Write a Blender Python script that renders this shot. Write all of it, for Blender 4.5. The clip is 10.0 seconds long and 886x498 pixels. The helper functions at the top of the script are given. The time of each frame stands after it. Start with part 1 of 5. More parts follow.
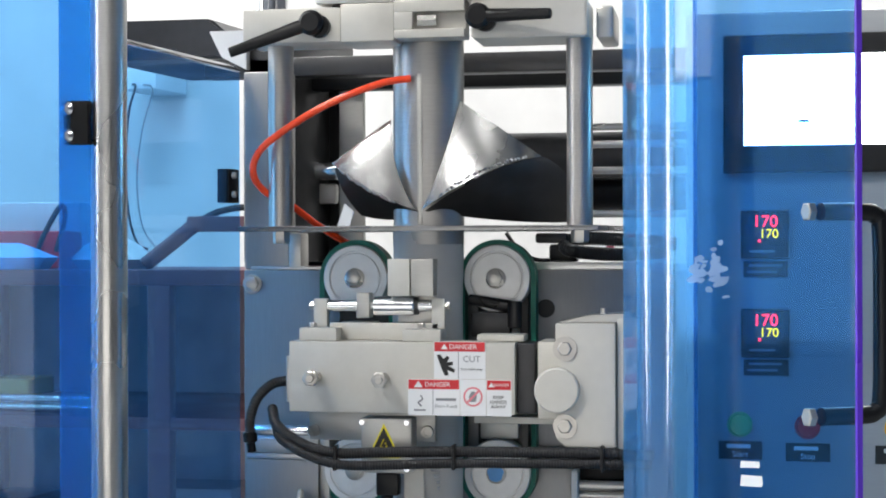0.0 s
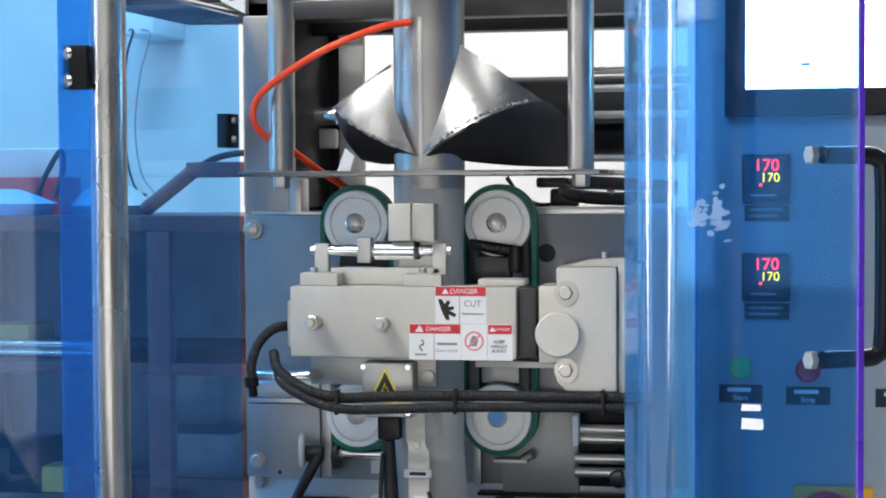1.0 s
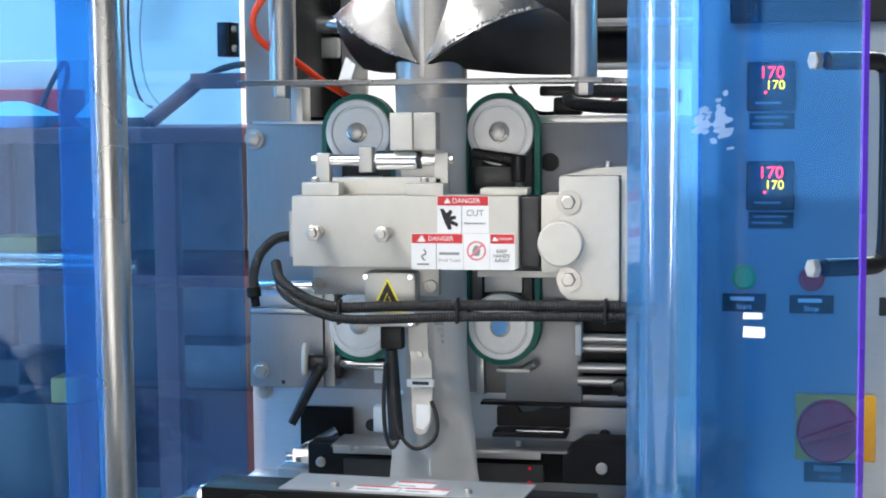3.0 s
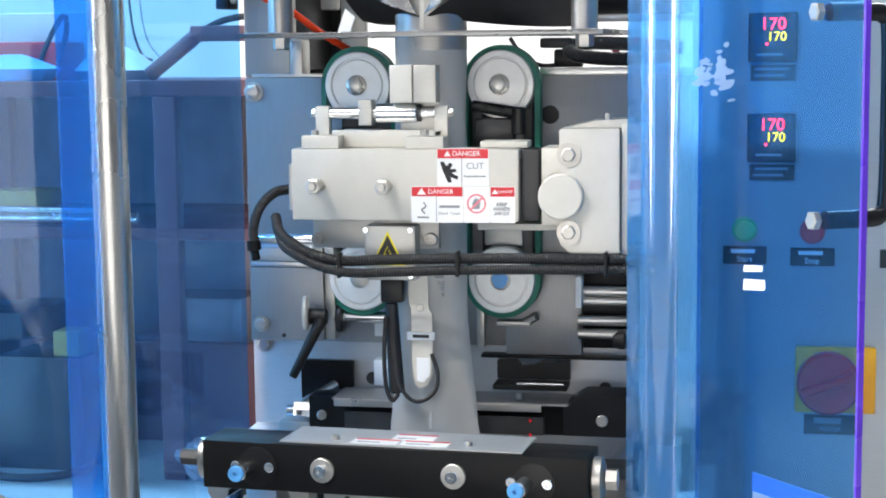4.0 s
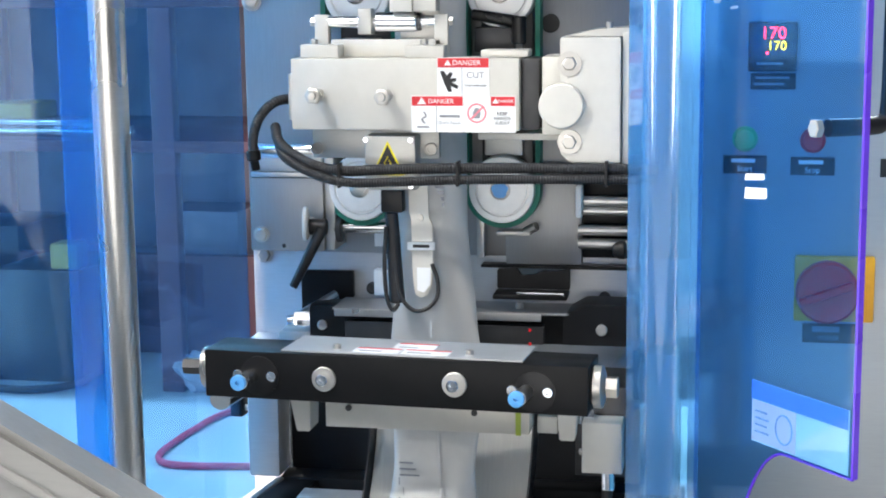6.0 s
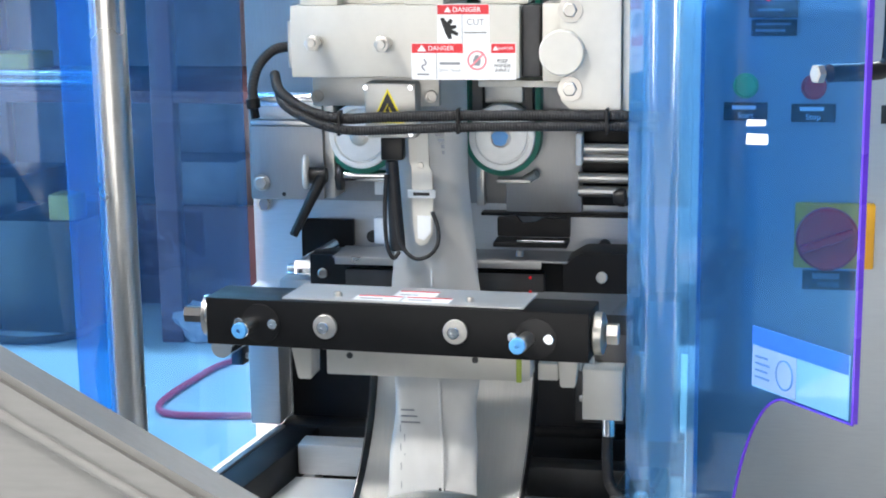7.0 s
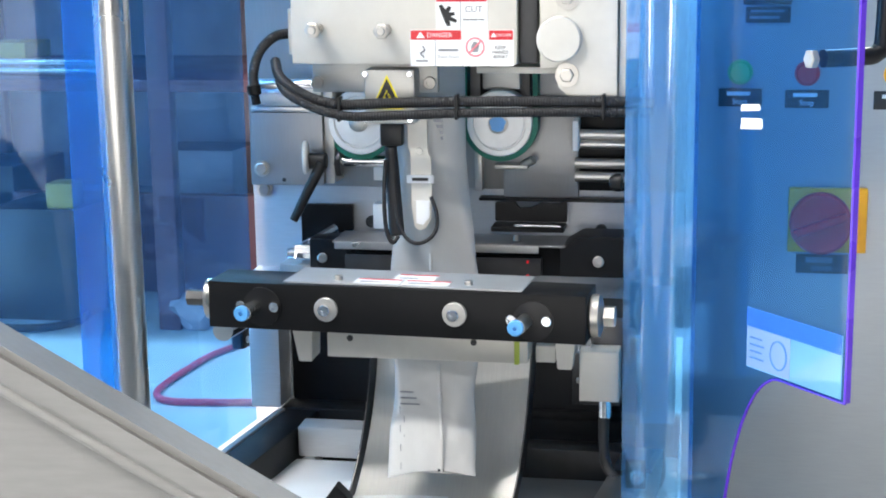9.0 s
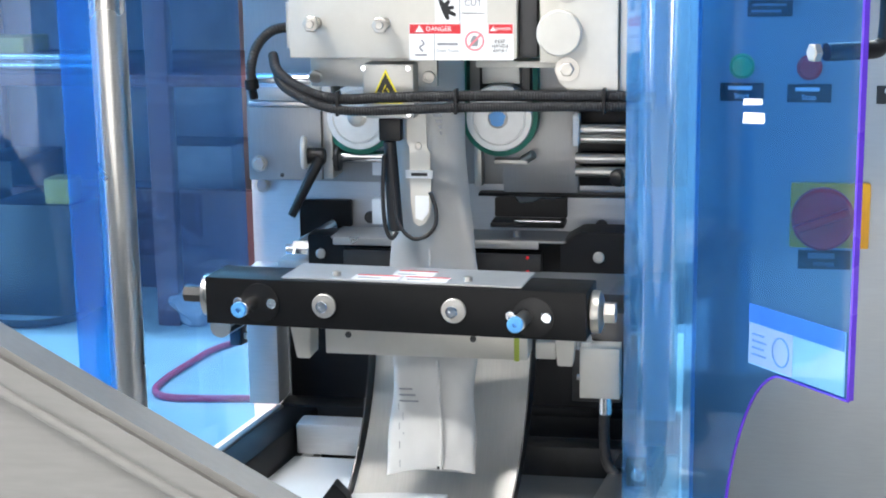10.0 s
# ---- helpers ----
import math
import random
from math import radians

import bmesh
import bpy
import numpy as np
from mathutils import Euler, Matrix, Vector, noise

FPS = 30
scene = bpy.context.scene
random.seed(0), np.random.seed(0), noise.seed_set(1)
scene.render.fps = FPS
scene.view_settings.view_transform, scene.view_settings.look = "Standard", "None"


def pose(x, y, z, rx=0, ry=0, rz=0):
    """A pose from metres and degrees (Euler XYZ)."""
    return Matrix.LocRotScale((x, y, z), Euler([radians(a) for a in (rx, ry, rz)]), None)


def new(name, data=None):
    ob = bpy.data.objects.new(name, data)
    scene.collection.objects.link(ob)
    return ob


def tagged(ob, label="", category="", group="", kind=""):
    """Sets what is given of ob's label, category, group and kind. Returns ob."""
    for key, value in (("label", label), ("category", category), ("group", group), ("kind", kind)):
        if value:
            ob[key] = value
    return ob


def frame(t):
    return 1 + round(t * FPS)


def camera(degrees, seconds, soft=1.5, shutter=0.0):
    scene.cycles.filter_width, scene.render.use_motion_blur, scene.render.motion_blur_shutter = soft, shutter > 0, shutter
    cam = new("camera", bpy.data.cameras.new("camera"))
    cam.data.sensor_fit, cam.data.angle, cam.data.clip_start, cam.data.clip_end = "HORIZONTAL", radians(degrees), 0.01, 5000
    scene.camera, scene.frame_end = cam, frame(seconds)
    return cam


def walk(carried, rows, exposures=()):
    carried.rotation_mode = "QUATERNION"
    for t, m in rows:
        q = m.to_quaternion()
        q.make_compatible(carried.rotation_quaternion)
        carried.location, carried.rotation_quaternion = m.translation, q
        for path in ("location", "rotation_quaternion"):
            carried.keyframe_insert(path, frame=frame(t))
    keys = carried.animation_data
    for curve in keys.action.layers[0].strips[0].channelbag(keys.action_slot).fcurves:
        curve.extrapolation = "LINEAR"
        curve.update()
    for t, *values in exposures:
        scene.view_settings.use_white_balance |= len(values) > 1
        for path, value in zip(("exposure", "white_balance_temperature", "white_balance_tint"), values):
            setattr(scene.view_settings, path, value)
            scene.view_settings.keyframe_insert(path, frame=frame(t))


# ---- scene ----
cam = camera(31.16, 10.0, soft=1.9)
PATH = [
    (0.0, (-0.2223, 0.5112, 0.9958), (10.531, -0.021, -0.158)),
    (0.5, (-0.2250, 0.5114, 0.9964), (10.463, -1.247, -0.252)),
    (1.0, (-0.2247, 0.5125, 0.9947), (10.491, -1.978, -0.281)),
    (1.5, (-0.2253, 0.5132, 0.9937), (10.508, -2.790, -0.317)),
    (2.0, (-0.2198, 0.5187, 0.9943), (10.766, -3.597, -0.431)),
    (2.5, (-0.2200, 0.5195, 0.9913), (10.785, -4.268, -0.415)),
    (4.0, (-0.2183, 0.5239, 0.9915), (10.922, -6.839, -0.594)),
    (4.5, (-0.2224, 0.5200, 0.9861), (10.752, -7.374, -0.521)),
    (5.0, (-0.2197, 0.5238, 0.9882), (10.889, -8.179, -0.600)),
    (5.5, (-0.2218, 0.5232, 0.9883), (10.824, -8.978, -0.635)),
    (7.0, (-0.2265, 0.5210, 0.9842), (10.685, -11.695, -0.789)),
    (7.5, (-0.2280, 0.5185, 0.9828), (10.624, -12.002, -0.853)),
    (8.0, (-0.2269, 0.5017, 0.9848), (10.510, -12.053, -0.816)),
    (8.5, (-0.2281, 0.5178, 0.9837), (10.561, -12.198, -0.872)),
    (9.0, (-0.2275, 0.4991, 0.9827), (10.455, -12.046, -0.793)),
    (9.5, (-0.2281, 0.5110, 0.9819), (10.506, -12.183, -0.826)),
    (10.0, (-0.2288, 0.5116, 0.9804), (10.466, -12.214, -0.804)),
]
EXPOSURES = [(0.0, -0.02), (2.5, 0.40), (5.0, 0.80), (7.0, 0.90), (10.0, 0.92)]
walk(cam, [(t, pose(*eye, 90 + pitch, 0, yaw) @ pose(0, 0, 0, 0, 0, roll)) for t, eye, (yaw, pitch, roll) in PATH], EXPOSURES)

# ---- light ----
world = bpy.data.worlds.new("hall_air")
scene.world = world
world.use_nodes = True
world.node_tree.nodes["Background"].inputs[0].default_value = (0.75, 0.86, 1.0, 1)
world.node_tree.nodes["Background"].inputs[1].default_value = 0.09


# ---- materials ----
def rgba(c):
    return (c[0], c[1], c[2], 1.0)


def surface(name, color, rough=0.5, metal=0.0, vary=0.12, scale=40.0, stretch=(1, 1, 1), bump=0.0, stain=0.08, coat=0.0, spread=0.1, spec=0.5):
    """A procedural surface: fine grain (stretched for brushed metal), broad stains, uneven gloss."""
    m = bpy.data.materials.new(name)
    m.use_nodes = True
    nt = m.node_tree
    b = nt.nodes["Principled BSDF"]
    b.inputs["Metallic"].default_value = metal
    b.inputs["Coat Weight"].default_value = coat
    b.inputs["Specular IOR Level"].default_value = spec
    tc = nt.nodes.new("ShaderNodeTexCoord")
    mp = nt.nodes.new("ShaderNodeMapping")
    mp.inputs["Scale"].default_value = stretch
    nt.links.new(tc.outputs["Object"], mp.inputs["Vector"])
    n1 = nt.nodes.new("ShaderNodeTexNoise")
    n1.inputs["Scale"].default_value = scale
    n1.inputs["Detail"].default_value = 5
    nt.links.new(mp.outputs[0], n1.inputs["Vector"])
    n2 = nt.nodes.new("ShaderNodeTexNoise")
    n2.inputs["Scale"].default_value = 7.0
    n2.inputs["Detail"].default_value = 4
    nt.links.new(tc.outputs["Object"], n2.inputs["Vector"])
    r1 = nt.nodes.new("ShaderNodeMapRange")
    r1.inputs[1].default_value, r1.inputs[2].default_value = 0.25, 0.75
    r1.inputs[3].default_value, r1.inputs[4].default_value = 1 - vary, 1 + vary
    nt.links.new(n1.outputs[0], r1.inputs[0])
    r2 = nt.nodes.new("ShaderNodeMapRange")
    r2.inputs[1].default_value, r2.inputs[2].default_value = 0.3, 0.7
    r2.inputs[3].default_value, r2.inputs[4].default_value = 1 - stain, 1 + stain
    nt.links.new(n2.outputs[0], r2.inputs[0])
    mu = nt.nodes.new("ShaderNodeMath")
    mu.operation = "MULTIPLY"
    nt.links.new(r1.outputs[0], mu.inputs[0])
    nt.links.new(r2.outputs[0], mu.inputs[1])
    vm = nt.nodes.new("ShaderNodeVectorMath")
    vm.operation = "SCALE"
    vm.inputs[0].default_value = color[:3]
    nt.links.new(mu.outputs[0], vm.inputs["Scale"])
    nt.links.new(vm.outputs[0], b.inputs["Base Color"])
    r3 = nt.nodes.new("ShaderNodeMapRange")
    r3.inputs[1].default_value, r3.inputs[2].default_value = 0.3, 0.7
    r3.inputs[3].default_value, r3.inputs[4].default_value = max(0.02, rough - spread), min(1.0, rough + spread)
    nt.links.new(n2.outputs[0], r3.inputs[0])
    nt.links.new(r3.outputs[0], b.inputs["Roughness"])
    if bump:
        bp = nt.nodes.new("ShaderNodeBump")
        bp.inputs["Strength"].default_value = bump
        bp.inputs["Distance"].default_value = 0.001
        nt.links.new(n1.outputs[0], bp.inputs["Height"])
        nt.links.new(bp.outputs[0], b.inputs["Normal"])
    return m


def acrylic(name, tint, haze_color, haze, gloss=1.0, rough=0.03):
    """Tinted clear sheet: passes light with its tint, a diffuse haze colour, mirror gloss by Fresnel."""
    m = bpy.data.materials.new(name)
    m.use_nodes = True
    nt = m.node_tree
    nt.nodes.clear()
    out = nt.nodes.new("ShaderNodeOutputMaterial")
    tr = nt.nodes.new("ShaderNodeBsdfTransparent")
    tr.inputs[0].default_value = rgba(tint)
    di = nt.nodes.new("ShaderNodeBsdfDiffuse")
    di.inputs[0].default_value = rgba(haze_color)
    tl = nt.nodes.new("ShaderNodeBsdfTranslucent")
    tl.inputs[0].default_value = rgba(haze_color)
    hz = nt.nodes.new("ShaderNodeMixShader")
    hz.inputs[0].default_value = 0.5
    nt.links.new(di.outputs[0], hz.inputs[1])
    nt.links.new(tl.outputs[0], hz.inputs[2])
    tc = nt.nodes.new("ShaderNodeTexCoord")
    no = nt.nodes.new("ShaderNodeTexNoise")
    no.inputs["Scale"].default_value = 5.0
    no.inputs["Detail"].default_value = 5
    nt.links.new(tc.outputs["Object"], no.inputs["Vector"])
    mr = nt.nodes.new("ShaderNodeMapRange")
    mr.inputs[1].default_value, mr.inputs[2].default_value = 0.3, 0.7
    mr.inputs[3].default_value, mr.inputs[4].default_value = haze * 0.75, haze * 1.25
    nt.links.new(no.outputs[0], mr.inputs[0])
    mx = nt.nodes.new("ShaderNodeMixShader")
    nt.links.new(mr.outputs[0], mx.inputs[0])
    nt.links.new(tr.outputs[0], mx.inputs[1])
    nt.links.new(hz.outputs[0], mx.inputs[2])
    gl = nt.nodes.new("ShaderNodeBsdfGlossy")
    gl.inputs["Roughness"].default_value = rough
    lw = nt.nodes.new("ShaderNodeLayerWeight")
    lw.inputs[0].default_value = 0.5
    pw = nt.nodes.new("ShaderNodeMath")
    pw.operation = "POWER"
    pw.inputs[1].default_value = 4.0
    nt.links.new(lw.outputs["Facing"], pw.inputs[0])
    fm = nt.nodes.new("ShaderNodeMath")
    fm.operation = "MULTIPLY_ADD"
    fm.inputs[1].default_value = 0.55 * gloss
    fm.inputs[2].default_value = 0.07 * gloss
    nt.links.new(pw.outputs[0], fm.inputs[0])
    m2 = nt.nodes.new("ShaderNodeMixShader")
    nt.links.new(fm.outputs[0], m2.inputs[0])
    nt.links.new(mx.outputs[0], m2.inputs[1])
    nt.links.new(gl.outputs[0], m2.inputs[2])
    nt.links.new(m2.outputs[0], out.inputs[0])
    return m


def glow(name, color, strength):
    m = bpy.data.materials.new(name)
    m.use_nodes = True
    b = m.node_tree.nodes["Principled BSDF"]
    b.inputs["Base Color"].default_value = rgba([c * 0.3 for c in color])
    b.inputs["Emission Color"].default_value = rgba(color)
    b.inputs["Emission Strength"].default_value = strength
    return m


STEEL = surface("brushed_steel", (0.60, 0.59, 0.57), 0.30, 1.0, 0.05, 60, (1, 1, 14), 0.05)
STEEL_H = surface("brushed_steel_sideways", (0.58, 0.575, 0.56), 0.33, 1.0, 0.05, 60, (1, 14, 14), 0.05)
SHEET = surface("stainless_sheet", (0.31, 0.31, 0.31), 0.42, 0.6, 0.04, 50, (14, 1, 1), 0.04)
NICKEL = surface("satin_nickel_block", (0.60, 0.58, 0.53), 0.45, 0.35, 0.03, 90, (1, 1, 1), 0.06)
GREYBLOCK = surface("milled_steel_block", (0.52, 0.51, 0.48), 0.42, 0.9, 0.04, 90, (1, 8, 8), 0.06)
CHROME = surface("polished_chrome", (0.80, 0.81, 0.83), 0.10, 1.0, 0.02, 30, spread=0.04)
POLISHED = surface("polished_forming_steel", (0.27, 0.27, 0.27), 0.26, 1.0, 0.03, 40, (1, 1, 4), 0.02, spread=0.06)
TUBESTEEL = surface("satin_tube_steel", (0.42, 0.405, 0.385), 0.38, 0.9, 0.05, 60, (1, 1, 12), 0.05)
BOLT = surface("zinc_bolt", (0.50, 0.48, 0.45), 0.34, 1.0, 0.05, 80)
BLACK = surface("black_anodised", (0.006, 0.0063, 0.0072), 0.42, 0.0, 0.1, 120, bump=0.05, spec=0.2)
PLASTIC = surface("black_plastic", (0.008, 0.008, 0.009), 0.36, 0.0, 0.1, 100, spec=0.35)
RUBBER = surface("cable_rubber", (0.016, 0.016, 0.018), 0.45, 0.0, 0.15, 140, bump=0.03, spec=0.4)
BELT = surface("green_belt_rubber", (0.004, 0.15, 0.10), 0.55, 0.0, 0.12, 120, bump=0.2)
FRAMEM = surface("frame_stainless", (0.52, 0.53, 0.54), 0.42, 0.6, 0.05, 50, (1, 1, 12), 0.04)
SATIN = surface("satin_chute_sheet", (0.74, 0.72, 0.68), 0.42, 0.5, 0.04, 40, (14, 1, 1), 0.04)
COVERM = surface("grey_cover_steel", (0.245, 0.235, 0.225), 0.55, 0.35, 0.05, 30, (1, 8, 8), 0.03)
ALU = surface("turned_aluminium", (0.80, 0.79, 0.77), 0.40, 0.25, 0.04, 90, bump=0.05)
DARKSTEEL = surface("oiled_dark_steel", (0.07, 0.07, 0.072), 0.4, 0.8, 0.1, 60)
WHITE = surface("white_plastic", (0.80, 0.81, 0.82), 0.4, 0.0, 0.02, 30)
RED = surface("red_print", (0.62, 0.03, 0.04), 0.45)
YELLOW = surface("yellow_print", (0.85, 0.72, 0.02), 0.45)
INK = surface("black_print", (0.015, 0.015, 0.016), 0.5)
GREYINK = surface("grey_print", (0.25, 0.26, 0.28), 0.5)
PINK = surface("red_line_print", (0.72, 0.22, 0.26), 0.5)
ORANGE = surface("orange_air_hose", (1.0, 0.07, 0.015), 0.3, coat=0.1)
PURPLE = surface("acrylic_cut_edge", (0.10, 0.03, 0.55), 0.25, coat=0.4)
BLUEHOSE = surface("blue_push_fitting", (0.10, 0.36, 0.75), 0.35)
PAINT = surface("cabinet_stainless", (0.36, 0.37, 0.38), 0.45, 0.85, 0.03, 50, (1, 1, 14), 0.03)
FOIL = surface("white_bag_film", (0.62, 0.615, 0.60), 0.34, 0.0, 0.06, 45, (1, 1, 0.5), bump=0.5, stain=0.1, coat=0.15)
FLOORM = surface("epoxy_floor", (0.50, 0.53, 0.55), 0.16, 0.0, 0.02, 2, stain=0.06, coat=0.5, spread=0.06)
WALLM = surface("white_wall_paint", (0.62, 0.615, 0.605), 0.7, 0.0, 0.03, 4, stain=0.05)
CEIL = surface("ceiling_panel_paint", (0.42, 0.43, 0.44), 0.8)
WALLD = surface("grey_unseen_wall", (0.16, 0.17, 0.19), 0.7, 0.0, 0.05, 4, stain=0.1)
PANELM = surface("dull_lilac_grey_panel", (0.34, 0.31, 0.36), 0.55, 0.0, 0.12, 12, stain=0.2)
BENCHM = surface("dark_red_bench_steel", (0.11, 0.045, 0.06), 0.5, 0.0, 0.15, 30)
CARDB = surface("cardboard", (0.42, 0.30, 0.19), 0.8, 0.0, 0.1, 30)
GREYBOX = surface("grey_sheet_box", (0.55, 0.56, 0.57), 0.5, 0.2, 0.06, 10)
REDHOSE = surface("red_floor_hose", (0.55, 0.05, 0.10), 0.45)
YELLOWCASE = surface("dull_yellow_case", (0.34, 0.25, 0.06), 0.5)
SWITCHP = surface("orange_switch_plate", (0.90, 0.40, 0.02), 0.4)
LIME = surface("lime_tape", (0.45, 0.55, 0.08), 0.5)
# Blue haze in guard and door sheets stands in for reflected light.
ACRYL = acrylic("blue_acrylic_guard", (0.47, 0.755, 0.985), (0.10, 0.36, 0.90), 0.055, 0.6)
ACRYLD = acrylic("blue_acrylic_door", (0.43, 0.69, 0.93), (0.06, 0.33, 0.90), 0.022, 0.6)
# Paler, hazier copy of the door acrylic; its lightness imitates reflected light.
ACRYLB = acrylic("blue_acrylic_bend_sheen", (0.45, 0.78, 0.985), (0.22, 0.57, 1.0), 0.22, 2.0, 0.09)
ACRYLM = acrylic("blue_acrylic_side_sheet", (0.42, 0.77, 0.985), (0.05, 0.32, 0.95), 0.10, 0.12)
# Deeper tint imitates light crossing the bend lengthwise; the acrylic is the same.
ACRYLL = acrylic("blue_acrylic_edgewise", (0.33, 0.70, 0.96), (0.04, 0.42, 1.0), 0.20, 1.4, 0.12)
WHITISH = acrylic("whitish_smear", (0.75, 0.85, 0.95), (0.7, 0.82, 0.95), 0.4, 0.3)
CLEARF = acrylic("clear_bag_film", (0.78, 0.78, 0.78), (0.80, 0.78, 0.75), 0.74, 0.4)
STICKH = acrylic("printed_label_head", (0.35, 0.62, 0.98), (0.12, 0.42, 1.0), 0.5, 0.4)
STICKF = acrylic("printed_label_faint_ink", (0.6, 0.8, 0.98), (0.30, 0.62, 1.0), 0.35, 0.2)
STICK = acrylic("printed_label_film", (0.45, 0.78, 0.98), (0.36, 0.74, 1.0), 0.75)
SCREEN = glow("lit_screen", (0.95, 0.97, 1.0), 16.0)
LEDR = glow("red_led_digits", (1.0, 0.01, 0.015), 18.0)
LEDG = glow("green_led_digits", (1.0, 0.40, 0.0), 9.0)
SKYP = glow("sky_lit_pane", (0.82, 0.92, 1.0), 1.3)
STREAKP = glow("streak_window_pane", (0.97, 0.98, 1.0), 6.0)
DULL = glow("fill_window_pane", (1.0, 0.98, 0.95), 0.5)
TUBE = glow("lamp_diffuser", (1.0, 0.98, 0.95), 6.0)
GREENB = surface("green_push_button", (0.05, 0.50, 0.16), 0.35)
REDB = surface("red_push_button", (0.75, 0.012, 0.02), 0.35)
AMBER = surface("yellow_switch_plate", (0.95, 0.42, 0.01), 0.4)

# ---- building helpers ----
BASE = {}
HALL = set()
NUDGE = {"control_cabinet": Vector((-0.0035, 0, -0.003))}
DEPTH_ORIGIN, DEPTH_SCALE, DEPTH_SKEW, WIDTH_SCALE = Vector((-0.52, 2.15, 0.0)), 0.77, 0.0996, 0.988
DOORWAY = Vector((-0.226, 0.517, 0.985))
RIGID = ("post_tube", "column", "upright_tube", "foot_plate")


FAR = [1.0]


def spot(p, skew_at=None):
    """From the plan in which things are drawn to metres of the place: the plan is too deep, and leans a little with depth."""
    p = Vector(p)
    d = p.y - DEPTH_ORIGIN.y
    e = d if skew_at is None else skew_at - DEPTH_ORIGIN.y
    q = Vector((DEPTH_ORIGIN.x + WIDTH_SCALE * (p.x - DEPTH_ORIGIN.x) + DEPTH_SKEW * e, DEPTH_ORIGIN.y + DEPTH_SCALE * d, p.z))
    return DOORWAY + (q - DOORWAY) * FAR[0]


def settle(bm, bent=False, rigid=False):
    """Brings a drawn mesh to its place; compact parts keep their right angles, sheets and long parts follow the plan."""
    ys = [v.co.y for v in bm.verts]
    mid = (min(ys) + max(ys)) / 2
    xm = sum(v.co.x for v in bm.verts) / len(bm.verts)
    if rigid:
        shift = spot((xm, mid, 0)) - Vector((xm, mid, 0))
        bmesh.ops.translate(bm, verts=bm.verts, vec=shift)
        return
    centre = None if bent or max(ys) - min(ys) > 0.12 else mid
    for v in bm.verts:
        v.co = spot(v.co, centre)


def is_bent(ob):
    while ob.parent:
        ob = ob.parent
    return ob.name.startswith(("guard_door", "side_guard"))


def thing(name, base, label, category, group="", kind=""):
    ob = new(name)
    ob.empty_display_size = 0.02
    base = spot(base) if kind != "structure" else Vector(base)
    ob.location = base + NUDGE.get(name, Vector())
    BASE[ob] = base
    return tagged(ob, label, category, group, kind)


def to_mesh(name, bm, material, smooth=True):
    me = bpy.data.meshes.new(name)
    bmesh.ops.recalc_face_normals(bm, faces=bm.faces)
    bm.to_mesh(me)
    bm.free()
    me.materials.append(material)
    if smooth:
        for p in me.polygons:
            p.use_smooth = True
        me.set_sharp_from_angle(angle=radians(35))
    return me


def part(name, bm, material, parent, label=""):
    """Links a bmesh, built in the place's own metres, as one mesh under a thing or a part."""
    base = BASE[parent]
    if parent not in HALL:
        settle(bm, is_bent(parent), name in RIGID)
    bmesh.ops.translate(bm, verts=bm.verts, vec=-base)
    ob = new(name, to_mesh(name, bm, material))
    ob.parent = parent
    BASE[ob] = base
    if label:
        tagged(ob, label)
    return ob


def solid(name, bm, material, base, label, category, kind="", group=""):
    """A thing that is a single mesh."""
    if kind != "structure":
        settle(bm)
        base = spot(base)
    bmesh.ops.translate(bm, verts=bm.verts, vec=-Vector(base))
    ob = new(name, to_mesh(name, bm, material))
    ob.location = base
    BASE[ob] = Vector(base)
    return tagged(ob, label, category, group, kind)


def join(*bms):
    out = bms[0]
    for b in bms[1:]:
        me = bpy.data.meshes.new("tmp")
        b.to_mesh(me)
        b.free()
        out.from_mesh(me)
        bpy.data.meshes.remove(me)
    return out


def turned(bm, pivot, rx=0, ry=0, rz=0):
    m = Matrix.Translation(pivot) @ pose(0, 0, 0, rx, ry, rz) @ Matrix.Translation(-Vector(pivot))
    bmesh.ops.transform(bm, matrix=m, verts=bm.verts)
    return bm


def box(x0, x1, y0, y1, z0, z1, bev=0.0015, seg=2):
    bm = bmesh.new()
    bmesh.ops.create_cube(bm, size=1)
    for v in bm.verts:
        v.co = Vector((x0 if v.co.x < 0 else x1, y0 if v.co.y < 0 else y1, z0 if v.co.z < 0 else z1))
    if bev:
        bev = min(bev, 0.45 * min(abs(x1 - x0), abs(y1 - y0), abs(z1 - z0)))
        bmesh.ops.bevel(bm, geom=bm.edges[:], offset=bev, segments=seg, affect="EDGES", profile=0.5)
    return bm


def cyl(p0, p1, r, r1=None, seg=28, bev=0.0):
    """A closed round bar from p0 to p1, ends chamfered by bev."""
    p0, p1 = Vector(p0), Vector(p1)
    d = p1 - p0
    q = d.to_track_quat("Z", "Y").to_matrix()
    r1 = r if r1 is None else r1
    n = d.length
    rings = [(0, r - bev), (bev, r), (n - bev, r1), (n, r1 - bev)] if bev else [(0, r), (n, r1)]
    return sweep([(p0 + d.normalized() * a, rr) for a, rr in rings], q, seg)


def sweep(rings, q, seg):
    bm = bmesh.new()
    loops = []
    for c, r in rings:
        loops.append([bm.verts.new(Vector(c) + q @ Vector((r * math.cos(6.283185 * i / seg), r * math.sin(6.283185 * i / seg), 0))) for i in range(seg)])
    for a, b in zip(loops, loops[1:]):
        for i in range(seg):
            bm.faces.new((a[i], a[(i + 1) % seg], b[(i + 1) % seg], b[i]))
    bm.faces.new(loops[0][::-1])
    bm.faces.new(loops[-1])
    return bm


